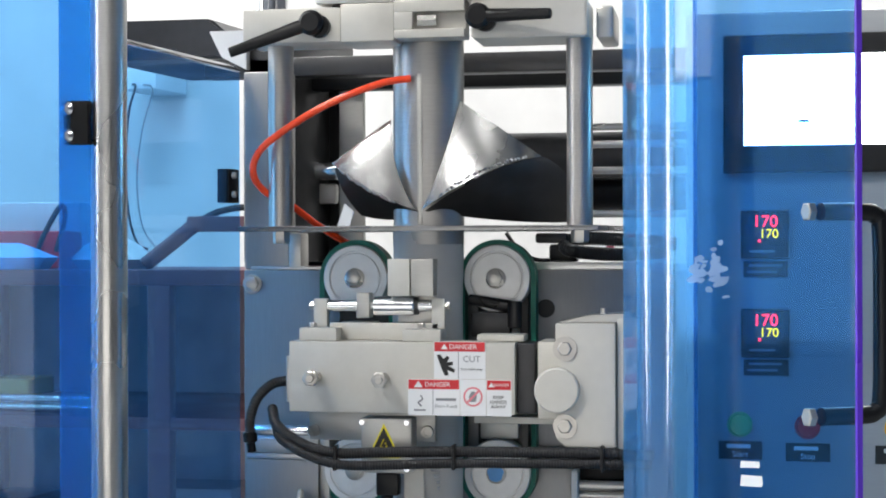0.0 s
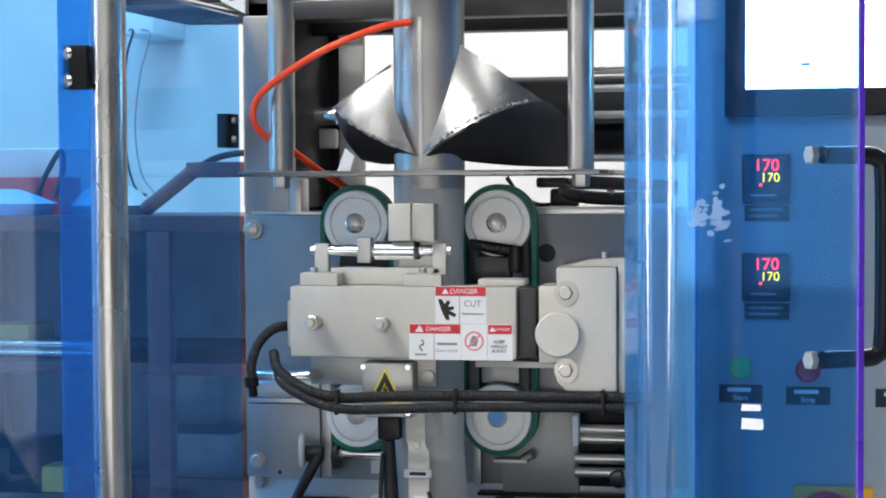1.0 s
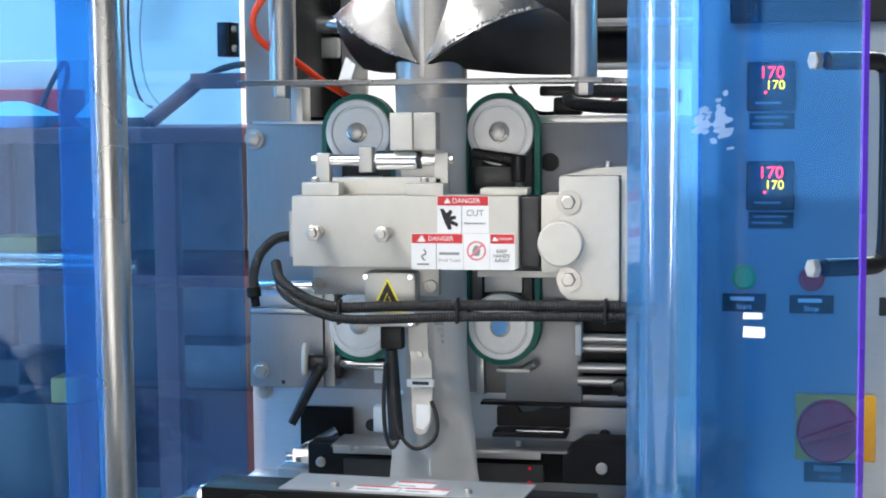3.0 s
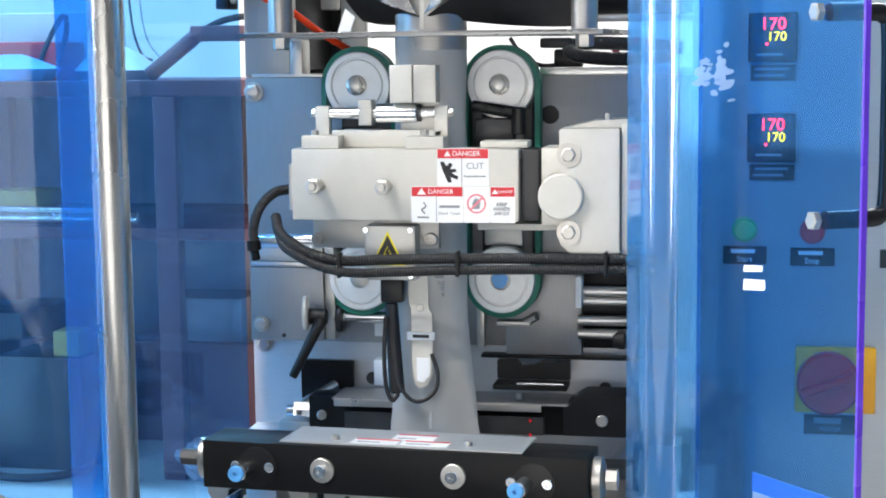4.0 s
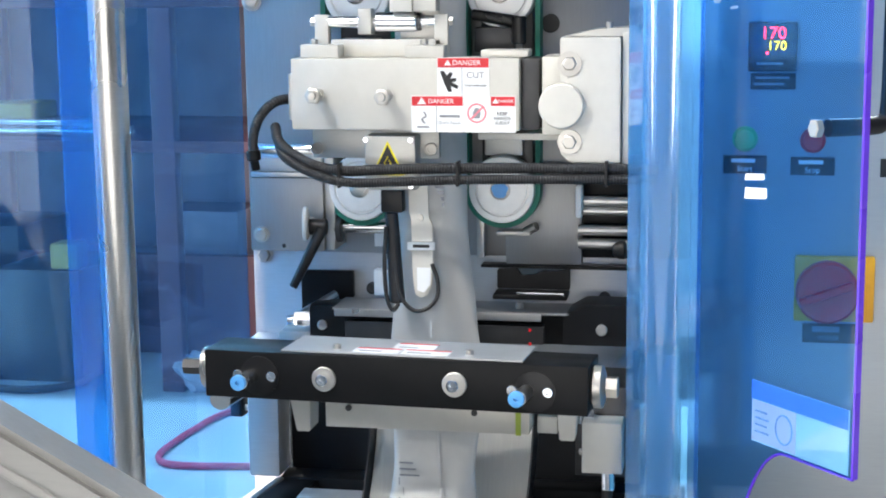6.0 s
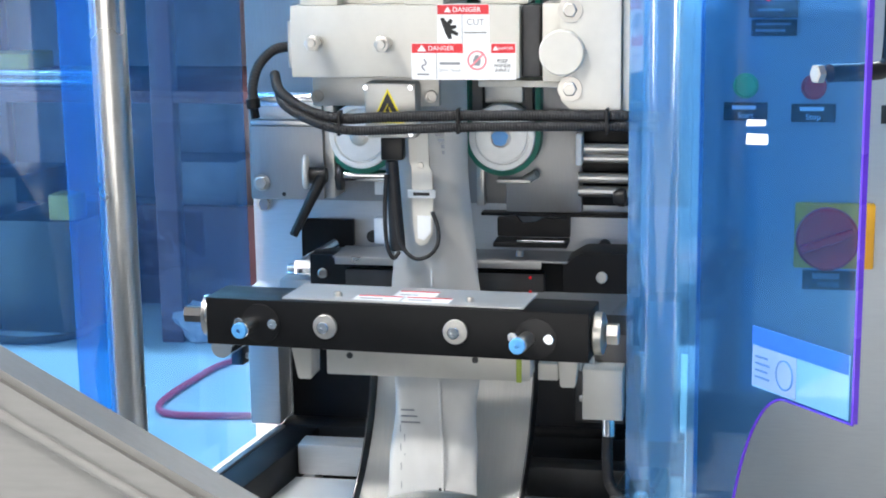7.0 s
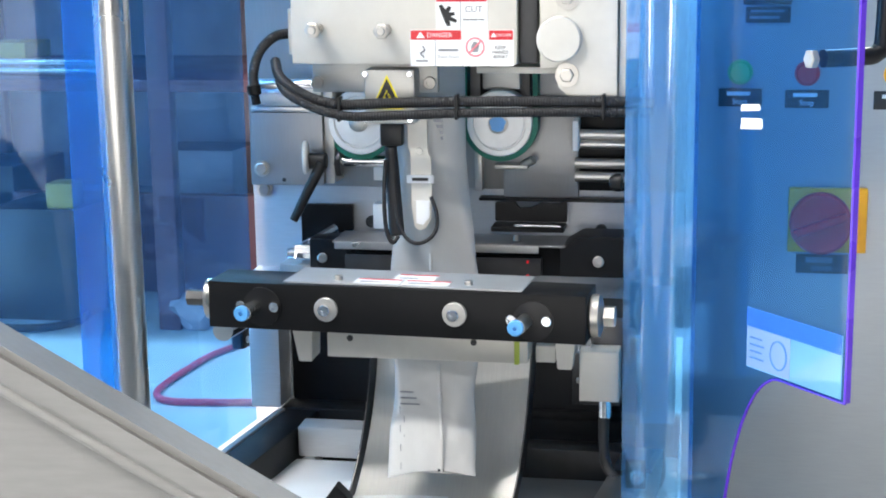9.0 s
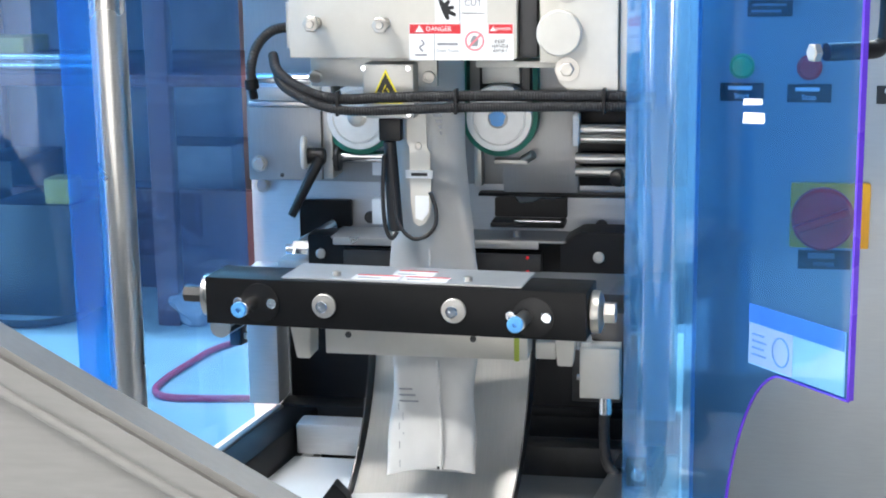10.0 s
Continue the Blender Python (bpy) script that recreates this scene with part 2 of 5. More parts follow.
def lathe(profile, at, axis=(0, -1, 0), seg=40):
    """Turned body: profile of (along, radius) pairs from at along axis."""
    a = Vector(axis).normalized()
    return sweep([(Vector(at) + a * s, max(r, 0.0002)) for s, r in profile], a.to_track_quat("Z", "Y").to_matrix(), seg)


def hexbolt(at, r, h, axis=(0, -1, 0), washer=0.0):
    a = Vector(axis).normalized()
    q = a.to_track_quat("Z", "Y").to_matrix()
    at = Vector(at)
    bm = sweep([(at, r), (at + a * h * 0.85, r), (at + a * h, r * 0.82)], q, 6)
    if washer:
        bm = join(bm, sweep([(at - a * 0.0003, washer), (at + a * 0.0016, washer)], q, 24))
    return bm


def capbolt(at, r, h, axis=(0, -1, 0)):
    a = Vector(axis).normalized()
    at = Vector(at)
    return lathe([(0, r), (h * 0.85, r), (h, r * 0.88), (h, r * 0.5), (h * 0.5, r * 0.5)], at, a, 20)


def spline(points, n=10):
    pts = [Vector(p) for p in points]
    pts = [2 * pts[0] - pts[1]] + pts + [2 * pts[-1] - pts[-2]]
    out = []
    for i in range(1, len(pts) - 2):
        p0, p1, p2, p3 = pts[i - 1:i + 3]
        for k in range(n):
            t = k / n
            out.append(0.5 * (2 * p1 + (p2 - p0) * t + (2 * p0 - 5 * p1 + 4 * p2 - p3) * t * t + (3 * p1 - p0 - 3 * p2 + p3) * t ** 3))
    out.append(pts[-2])
    return out


def hose(points, r, seg=12, n=10, ribs=0.0):
    """A bent round hose through the points; ribs: depth of corrugation."""
    c = spline(points, n)
    if ribs:
        fine = []
        for a, b in zip(c, c[1:]):
            k = max(1, int((b - a).length / 0.00085))
            fine += [a.lerp(b, i / k) for i in range(k)]
        c = fine + [c[-1]]
    bm = bmesh.new()
    loops = []
    side = None
    for i, p in enumerate(c):
        d = (c[min(i + 1, len(c) - 1)] - c[max(i - 1, 0)]).normalized()
        if side is None:
            side = d.orthogonal().normalized()
        side = (side - d * side.dot(d)).normalized()
        up = d.cross(side)
        rr = r - (ribs if ribs and i % 3 == 0 else 0)
        loops.append([bm.verts.new(p + rr * (side * math.cos(6.283185 * j / seg) + up * math.sin(6.283185 * j / seg))) for j in range(seg)])
    for a, b in zip(loops, loops[1:]):
        for j in range(seg):
            bm.faces.new((a[j], a[(j + 1) % seg], b[(j + 1) % seg], b[j]))
    bm.faces.new(loops[0][::-1])
    bm.faces.new(loops[-1])
    return bm


def prism(outline, y0, y1, bev=0.0):
    """An outline in x and z, drawn out from y0 to y1."""
    bm = bmesh.new()
    a = [bm.verts.new((x, y0, z)) for x, z in outline]
    b = [bm.verts.new((x, y1, z)) for x, z in outline]
    n = len(a)
    bm.faces.new(a)
    bm.faces.new(b[::-1])
    for i in range(n):
        bm.faces.new((a[i], b[i], b[(i + 1) % n], a[(i + 1) % n]))
    if bev:
        bmesh.ops.bevel(bm, geom=bm.edges[:], offset=bev, segments=2, affect="EDGES")
    return bm


def wallsheet(plan, z0, z1, thick):
    """An upright sheet over a plan line of (x, y), z0 and z1 numbers or functions of the share along it."""
    bm = bmesh.new()
    pts = [Vector((x, y, 0)) for x, y in plan]
    n = len(pts)
    total = sum((b - a).length for a, b in zip(pts, pts[1:]))
    run, rows = 0.0, []
    for i, p in enumerate(pts):
        if i:
            run += (p - pts[i - 1]).length
        d = (pts[min(i + 1, n - 1)] - pts[max(i - 1, 0)]).normalized()
        nor = Vector((-d.y, d.x, 0)) * thick / 2
        lo = z0(run / total) if callable(z0) else z0
        hi = z1(run / total) if callable(z1) else z1
        rows.append([bm.verts.new(p + s * nor + Vector((0, 0, z))) for s, z in ((1, lo), (1, hi), (-1, hi), (-1, lo))])
    for a, b in zip(rows, rows[1:]):
        for j in range(4):
            bm.faces.new((a[j], b[j], b[(j + 1) % 4], a[(j + 1) % 4]))
    bm.faces.new(rows[0][::-1])
    bm.faces.new(rows[-1])
    return bm


def bezier2(a, b, c, n=14):
    return [tuple((1 - t) ** 2 * a[k] + 2 * t * (1 - t) * b[k] + t * t * c[k] for k in (0, 1)) for t in [i / n for i in range(n + 1)]]


def words(name, text, size, at, material, parent, rx=90, rz=0, align="CENTER", label=""):
    """Printed or lit characters as flat mesh."""
    cu = bpy.data.curves.new(name, "FONT")
    cu.body, cu.size, cu.align_x, cu.align_y, cu.extrude = text, size, align, "CENTER", 0.0002
    tmp = bpy.data.objects.new(name, cu)
    scene.collection.objects.link(tmp)
    me = bpy.data.meshes.new_from_object(tmp)
    bpy.data.objects.remove(tmp)
    bpy.data.curves.remove(cu)
    me.transform(Matrix.Translation(spot(at)) @ pose(0, 0, 0, rx, 0, rz))
    me.transform(Matrix.Translation(-BASE[parent]))
    me.materials.clear()
    me.materials.append(material)
    ob = new(name, me)
    ob.parent = parent
    BASE[ob] = BASE[parent]
    if label:
        tagged(ob, label)
    return ob

# ---- hall ----
solid("floor", box(-6, 4, -3, 5.885, -0.1, 0, 0), FLOORM, (0, 0, 0), "pale grey epoxy floor of the workshop", "floor", "structure")
solid("wall_north", box(-6, 4, 5.885, 6.1, 0, 3.6, 0), WALLM, (0, 5.885, 0), "white painted workshop wall behind the machine", "wall", "structure")
# South and east walls and ceiling are unseen; grey keeps steel reflections dark.
solid("wall_south", box(-6, 4, -3.2, -3, 0, 3.6, 0), WALLD, (0, -3, 0), "unseen grey wall, kept dark to dim reflections", "wall", "structure")
solid("wall_west", box(-6.2, -6, -3, 5.885, 0, 3.6, 0), WALLM, (-6, 0, 0), "plain white workshop wall", "wall", "structure")
solid("wall_east", box(4, 4.2, -3, 5.885, 0, 3.6, 0), WALLD, (4, 0, 0), "unseen grey wall, kept dark to dim reflections", "wall", "structure")
solid("ceiling", box(-6, 4, -3, 5.885, 3.6, 3.7, 0), CEIL, (0, 0, 3.6), "unseen ceiling, coloured grey to dim reflections", "ceiling", "structure")

for x in (-4.4, -2.0, 0.4):
    for y in (-2.3, -0.1, 4.3):
        lamp_ob = tagged(new("ceiling_lamp"), "white linear ceiling lamp under the workshop ceiling", "lamp", "ceiling lamps")
        lamp_ob.location = BASE[lamp_ob] = Vector((x, y, 3.5))
        HALL.add(lamp_ob)
        part("housing", box(x - 0.65, x + 0.65, y - 0.1, y + 0.1, 3.53, 3.6, 0.004), WHITE, lamp_ob)
        part("diffuser", box(x - 0.62, x + 0.62, y - 0.08, y + 0.08, 3.505, 3.529, 0.004), TUBE, lamp_ob)
        ld = bpy.data.lights.new("ceiling_light", "AREA")
        ld.shape, ld.size, ld.size_y, ld.energy, ld.color = "RECTANGLE", 1.2, 0.16, 92.0 if x == -2.0 and y == -0.1 else (78.0 if y > 4 else 13.0), (1.0, 0.985, 0.96)
        lo = new("ceiling_light", ld)
        lo.matrix_world = pose(x, y, 3.49)

# windows added out of view: side light, narrow streak source and front fill
def window(name, at, wide, high, turn, watts, color, glass):
    w = thing(name, at, "wide bright window with white frame, added out of view for light", "window", "hall windows", "structure")
    HALL.add(w)
    m = Matrix.Translation(at) @ pose(0, 0, 0, 0, 0, turn)
    def put(part_name, bm, mat):
        bmesh.ops.transform(bm, matrix=m, verts=bm.verts)
        part(part_name, bm, mat, w)
    for a, b, c, d in ((-wide / 2, wide / 2, -0.05, 0), (-wide / 2, wide / 2, high, high + 0.05), (-wide / 2 - 0.05, -wide / 2, -0.05, high + 0.05), (wide / 2, wide / 2 + 0.05, -0.05, high + 0.05), (-0.03, 0.03, 0, high)):
        put("window_frame", box(a, b, -0.01, 0.05, c, d, 0.004), WHITE)
    for a, b in ((-wide / 2, -0.03), (0.03, wide / 2)):
        put("pane", box(a, b, 0.0, 0.01, 0, high, 0), glass)
    ld = bpy.data.lights.new("window_light", "AREA")
    ld.shape, ld.size, ld.size_y, ld.energy, ld.color = "RECTANGLE", wide, high, watts, color
    lo = new("window_light", ld)
    lo.matrix_world = m @ pose(0, 0.06, high / 2, 90, 0, 180)


window("window_1", (-5.99, 3.5, 0.6), 2.6, 2.4, -90, 80, (0.90, 0.96, 1.0), SKYP)
# invented: the tall bright one draws streaks, the low one fills the front
window("added_streak_window", (-5.99, -0.7, 0.08), 1.3, 3.0, -90, 110, (0.97, 0.98, 1.0), STREAKP)
window("added_fill_window", (-0.6, -2.99, 0.06), 3.2, 1.0, 0, 30, (1.0, 0.97, 0.93), DULL)

# ---- left guard, post and doors ----
guard = thing("side_guard", (-0.755, 1.98, 0.42), "blue tinted acrylic side guard sheet fixed to the frame", "machine guard", "side guards")
part("sheet", wallsheet([(-0.757, 1.826), (-0.757, 2.158)], 0.42, 1.186, 0.005), ACRYL, guard)
part("top_edge", box(-0.7605, -0.7535, 1.826, 2.158, 1.1865, 1.192, 0.001), CHROME, guard, "bright steel edge strip")
for z in (1.063, 0.529):
    clip = part("clip", box(-0.766, -0.7525, 2.118, 2.15, z - 0.018, z + 0.018, 0.001), BLACK, guard, "small black guard clip")
    for dz in (-0.009, 0.011):
        part("screw", capbolt((-0.752, 2.128, z + dz), 0.0036, 0.004, (1, 0, 0)), BOLT, clip)

post = thing("guard_post", (-0.759, 1.811, 0.0), "round brushed stainless steel guard post standing on the floor", "post")
part("post_tube", cyl((-0.759, 1.811, 0.012), (-0.759, 1.811, 1.5), 0.0165, seg=40, bev=0.001), STEEL, post)
part("foot_plate", box(-0.80, -0.72, 1.775, 1.85, 0.0, 0.012, 0.002), STEEL, post)

ldoor = thing("guard_door", (-0.80, 1.78, 0.40), "open blue acrylic guard door with bent edge beside the post", "machine guard", "guard doors")
plan = bezier2((-0.7765, 1.810), (-0.796, 1.792), (-0.803, 1.768)) + [(-0.812 - 0.03 * i, 1.760 - 0.011 * i) for i in range(9)]
part("sheet", wallsheet(plan, 0.40, 1.32, 0.005), ACRYL, ldoor)
lbend = bezier2((-0.7735, 1.806), (-0.786, 1.796), (-0.797, 1.777), 8)
part("bent_strip", wallsheet(lbend, 0.40, 1.32, 0.003), ACRYLL, ldoor, "bent edge of the sheet, tinted deep as if seen edgewise")
ldoor.location += Vector((0.0045, 0, -0.003))
hinge = part("hinge", box(-0.797, -0.7735, 1.785, 1.796, 1.094, 1.134, 0.001), BLACK, ldoor, "black hinge leaf")
for z in (1.102, 1.127):
    part("screw", lathe([(0, 0.006), (0.002, 0.006), (0.005, 0.003)], (-0.7925, 1.785, z), (0, -1, 0), 18), CHROME, hinge)

# ---- right guard and open door ----
rguard = thing("side_guard", (-0.29, 1.98, 0.42), "blue tinted acrylic side guard sheet seen nearly edge on", "machine guard", "side guards")
part("sheet", wallsheet([(-0.280, 1.815), (-0.280, 2.09)], 0.42, 1.32, 0.005), ACRYLM, rguard)
door = thing("guard_door", (-0.18, 1.71, 0.40), "wide open blue acrylic guard door with bent edge and black pull handle", "machine guard", "guard doors")
folds = [Vector((-0.279, 1.806)), Vector((-0.2573, 1.7628)), Vector((-0.2316, 1.7539)), Vector((-0.208, 1.72))]
bend = [tuple(folds[0])]
for k in (1, 2):
    p, q = folds[k] + (folds[k - 1] - folds[k]).normalized() * 0.013, folds[k] + (folds[k + 1] - folds[k]).normalized() * 0.013
    bend += bezier2(tuple(p), tuple(folds[k]), tuple(q), 14)
bend.append(tuple(folds[3]))
flat0, flat1 = Vector((-0.208, 1.72)), Vector((-0.0707, 1.5383))
along = (flat1 - flat0).normalized()
flat = [tuple(flat0.lerp(flat1, i / 60)) for i in range(1, 61)]
blen, flen = 0.118, (flat1 - flat0).length


def door_bottom(s):
    """The sheet's lower edge: full length at the bend, an arched cut, then a short straight edge."""
    d = s * (blen + flen) - blen
    if d < 0.048:
        return 0.40
    if d < 0.138:
        u = (d - 0.048) / 0.09
        return 0.40 + 0.222 * math.sqrt(max(0.0, 1 - (1 - u) ** 2))
    return 0.622


part("bent_section", wallsheet(bend, 0.40, 1.32, 0.004), ACRYLB, door, "bent section of the sheet, made paler to show reflected light")
part("sheet", wallsheet([bend[-1]] + flat, lambda s: door_bottom((blen + s * flen) / (blen + flen)), 1.32, 0.004), ACRYLD, door)
part("cut_edge", wallsheet([tuple(flat1 + along * 0.0006), tuple(flat1 + along * 0.0032)], 0.622, 1.32, 0.0045), PURPLE, door, "violet glowing cut edge")
door.location += Vector((-0.002, 0, -0.006))
rim = []
for i in range(31):
    d = 0.0485 + (flen - 0.0485) * (i / 30) ** 1.5
    q = flat0 + along * d
    rim.append((q.x, q.y, door_bottom((blen + d) / (blen + flen)) - 0.001))
part("lower_edge", hose(rim, 0.0013, 8, 2), PURPLE, door, "violet cut edge of the arched lower rim")
perp = Vector((-along.y, along.x))


def on_door(d, z, off):
    q = flat0 + along * d + perp * off
    return Vector((q.x, q.y, z))


hd = 0.1755
handle = part("handle", hose([on_door(hd, 1.028, 0.004), on_door(hd, 1.028, 0.040), on_door(hd, 1.026, 0.051), on_door(hd, 1.015, 0.057), on_door(hd, 0.95, 0.058),
                              on_door(hd, 0.890, 0.057), on_door(hd, 0.879, 0.051), on_door(hd, 0.877, 0.040), on_door(hd, 0.877, 0.004)], 0.0068, 16, 8), PLASTIC, door, "black bow handle")
for z in (1.028, 0.877):
    part("bolt", hexbolt(on_door(hd, z, -0.0035), 0.0072, 0.006, (-perp.x, -perp.y, 0), 0.0), BOLT, handle, "bright dome bolt")
lab0, lab1 = flen - 0.135, flen - 0.001
stick = part("warning_sticker", wallsheet([tuple(flat0 + along * d - perp * 0.0035) for d in (lab0, lab1)], 0.6245, 0.674, 0.0006), STICK, door, "pale translucent safety sticker")
part("sticker_head", wallsheet([tuple(flat0 + along * d - perp * 0.0042) for d in (lab0, lab1 - 0.001)], 0.659, 0.674, 0.0004), STICKH, stick)
part("sticker_field", wallsheet([tuple(flat0 + along * d - perp * 0.0042) for d in (lab0 + 0.001, lab0 + 0.064)], 0.6255, 0.6585, 0.0003), WHITISH, stick)
ring_pts = [on_door(lab0 + 0.048 + 0.0115 * math.cos(6.283185 * k / 24), 0.642 + 0.0115 * math.sin(6.283185 * k / 24), -0.0048) for k in range(25)]
part("pictogram", hose([tuple(p) for p in ring_pts], 0.0007, 6, 2), STICKF, stick)
for k in range(4):
    part("text_bar", wallsheet([tuple(flat0 + along * d - perp * 0.0048) for d in (lab0 + 0.006, lab0 + 0.027 - 0.003 * (k % 2))], 0.633 + 0.0055 * k, 0.6345 + 0.0055 * k, 0.0002), STICKF, stick)
# Two white patches painted in place of bright glints on the door.
for dz, w, hh in ((0.8337, 0.029, 0.0026), (0.8212, 0.033, 0.0044)):
    bm = bmesh.new()
    bm.faces.new([bm.verts.new(on_door(0.073 + w * u, dz - 0.001 + 0.0024 * u + hh * v, -0.003)) for u, v in ((0, -1), (0.94, -1), (1, -0.5), (0.97, 0.9), (0.04, 1))])
    part("glint_patch", bm, WHITE, door, "small white patch painted as a window glint")
# Irregular whitish flecks scattered over the sheet near the bend.
rnd = random.Random(11)
for k in range(26):
    d0, z0_ = rnd.uniform(0.0, 0.058), 0.985 + rnd.gauss(0, 0.008)
    w, h = rnd.uniform(0.003, 0.012), rnd.uniform(0.0015, 0.005)
    bm = bmesh.new()
    vs = []
    for q in range(9):
        a = 6.283185 * q / 9
        rr = rnd.uniform(0.6, 1.1)
        vs.append(bm.verts.new(on_door(d0 + w * rr * math.cos(a) + 0.5 * h * rr * math.sin(a), z0_ + h * rr * math.sin(a), -0.0031 - 0.0002 * k / 26)))
    bm.faces.new(vs)
    part("whitish_smear", bm, WHITISH, door, "whitish translucent smear")
for z in (1.137, 1.108, 0.484):
    part("hinge_bolt", lathe([(0, 0.0066), (0.003, 0.0066), (0.006, 0.004)], (-0.2640, 1.790, z), (0.1, -1, 0), 18), CHROME, door, "bright hinge bolt")
part("hinge", box(-0.276, -0.263, 1.797, 1.803, 1.095, 1.15, 0.001), DARKSTEEL, door)
part("lower_hinge", box(-0.276, -0.258, 1.797, 1.803, 0.47, 0.497, 0.001), BLACK, door)

# ---- machine frame ----
frame_ob = thing("machine_frame", (-0.52, 2.17, 0.0), "stainless steel frame of an upright bagging machine", "machine frame")
part("drive_panel", box(-0.751, -0.25, 2.16, 2.172, 0.69, 0.973, 0.001), SHEET, frame_ob)
part("panel_lip", box(-0.44, -0.25, 2.150, 2.2, 0.9735, 0.981, 0.001), STEEL_H, frame_ob)
part("panel_lip", box(-0.745, -0.66, 2.160, 2.2, 0.9735, 0.977, 0.001), STEEL_H, frame_ob)
part("lower_panel", box(-0.753, -0.25, 2.172, 2.184, 0.53, 0.6895, 0.001), FRAMEM, frame_ob)
part("upper_panel", box(-0.754, -0.703, 2.165, 2.2, 0.974, 1.187, 0.002), SHEET, frame_ob)
part("upright", box(-0.702, -0.688, 2.16, 2.2, 0.974, 1.0125, 0.002), GREYBLOCK, frame_ob)
for x0, x1 in ((-0.742, -0.708), (-0.31, -0.276)):
    part("column", box(x0, x1, 2.105, 2.15, 0.45, 0.6, 0.002), FRAMEM, frame_ob)
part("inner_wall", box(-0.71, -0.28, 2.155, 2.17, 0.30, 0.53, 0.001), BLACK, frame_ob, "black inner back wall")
part("base_rail", box(-0.6635, -0.56, 2.02, 2.06, 0.417, 0.45, 0.002), FRAMEM, frame_ob)
# Right length of the same rail, dark steel standing for shade.
part("base_rail", box(-0.42, -0.28, 2.02, 2.06, 0.405, 0.438, 0.002), DARKSTEEL, frame_ob)
part("base_rail", box(-0.71, -0.702, 1.6, 2.105, 0.412, 0.449, 0.0015), SHEET, frame_ob)
part("base_rail", box(-0.31, -0.27, 1.6, 2.02, 0.412, 0.449, 0.002), STEEL, frame_ob)
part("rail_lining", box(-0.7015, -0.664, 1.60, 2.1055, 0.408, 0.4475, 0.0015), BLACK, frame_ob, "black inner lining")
part("tray", box(-0.664, -0.47, 1.6, 2.0195, 0.410, 0.4145, 0.001), WHITE, frame_ob, "white bottom tray")
# Darker copy of the tray; the grey puts its shade into the colour.
part("tray", box(-0.4695, -0.31, 1.6, 2.0195, 0.402, 0.4065, 0.001), COVERM, frame_ob, "bottom tray half coloured dark for shade")
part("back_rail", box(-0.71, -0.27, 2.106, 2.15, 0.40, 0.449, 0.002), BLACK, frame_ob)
for x in (-0.69, -0.29):
    for y in (1.62, 2.12):
        part("leg", box(x - 0.02, x + 0.02, y - 0.02, y + 0.02, 0.0, 0.412, 0.002), STEEL, frame_ob)
for x, z, r in ((-0.741, 0.958, 0.0085), (-0.739, 0.684, 0.0075)):
    part("bolt", hexbolt((x, 2.16 if z > 0.69 else 2.172, z), r, 0.008, (0, -1, 0), r * 1.25), BOLT, frame_ob)
for x, z in ((-0.617, 0.650), (-0.363, 0.646)):
    part("socket_bolt", capbolt((x, 2.172, z), 0.0065, 0.006), DARKSTEEL, frame_ob)
part("cable_port", cyl((-0.419, 2.155, 0.933), (-0.419, 2.1605, 0.933), 0.0095), INK, frame_ob, "dark round opening")
part("white_block", box(-0.611, -0.592, 2.15, 2.172, 0.645, 0.673, 0.0015), WHITE, frame_ob, "small pale block")

# film web parts behind the forming tube
web = thing("film_roller_frame", (-0.6, 2.5, 0.97), "dark film roller frame with steel rollers behind the forming tube", "roller frame")
part("cross_beam", box(-0.82, -0.25, 2.44, 2.48, 1.206, 1.226, 0.002), DARKSTEEL, web)
part("cross_beam", box(-0.82, -0.25, 2.42, 2.46, 1.186, 1.2035, 0.002), BLACK, web)
part("upper_beam", box(-0.85, -0.25, 2.30, 2.34, 1.193, 1.215, 0.002), DARKSTEEL, web)
part("dark_plate", box(-0.80, -0.732, 2.49, 2.50, 0.975, 1.19, 0.002), BLACK, web)
part("side_plate", box(-0.80, -0.755, 2.3, 2.6, 0.98, 1.26, 0.002), DARKSTEEL, web)
part("side_plate", box(-0.728, -0.697, 2.44, 2.455, 0.97, 1.206, 0.002), GREYBLOCK, web)
part("guide_rod", cyl((-0.80, 2.5, 1.121), (-0.70, 2.5, 1.121), 0.008), STEEL_H, web)
part("dark_roller", cyl((-0.60, 2.48, 1.107), (-0.25, 2.48, 1.107), 0.027, seg=36), DARKSTEEL, web, "dark rubber roller")
part("dark_roller", cyl((-0.60, 2.52, 1.062), (-0.25, 2.52, 1.062), 0.022, seg=36), BLACK, web)
for z in (1.135, 1.115, 1.085, 1.035):
    part("guide_rod", cyl((-0.44, 2.40, z), (-0.25, 2.40, z), 0.0042), STEEL_H, web)
part("bearing_block", box(-0.775, -0.735, 2.45, 2.47, 1.05, 1.075, 0.004), GREYBLOCK, web)
part("roller_end", cyl((-0.765, 2.44, 1.09), (-0.73, 2.44, 1.09), 0.011), CHROME, web)
part("knob", lathe([(0, 0.006), (0.006, 0.012), (0.012, 0.012), (0.014, 0.006)], (-0.79, 2.42, 1.122), (1, 0, 0), 20), PLASTIC, web)
part("base_shelf", box(-0.80, -0.25, 2.3, 2.6, 0.955, 0.972, 0.002), SHEET, web)
for x in (-0.79, -0.27):
    part("leg", box(x - 0.02, x + 0.02, 2.42, 2.46, 0.0, 0.955, 0.002), DARKSTEEL, web)

# ---- forming tube, collar and clamp ----
former = thing("forming_unit", (-0.52, 2.05, 1.013), "polished steel forming tube with flared collar held between two columns", "forming tube")
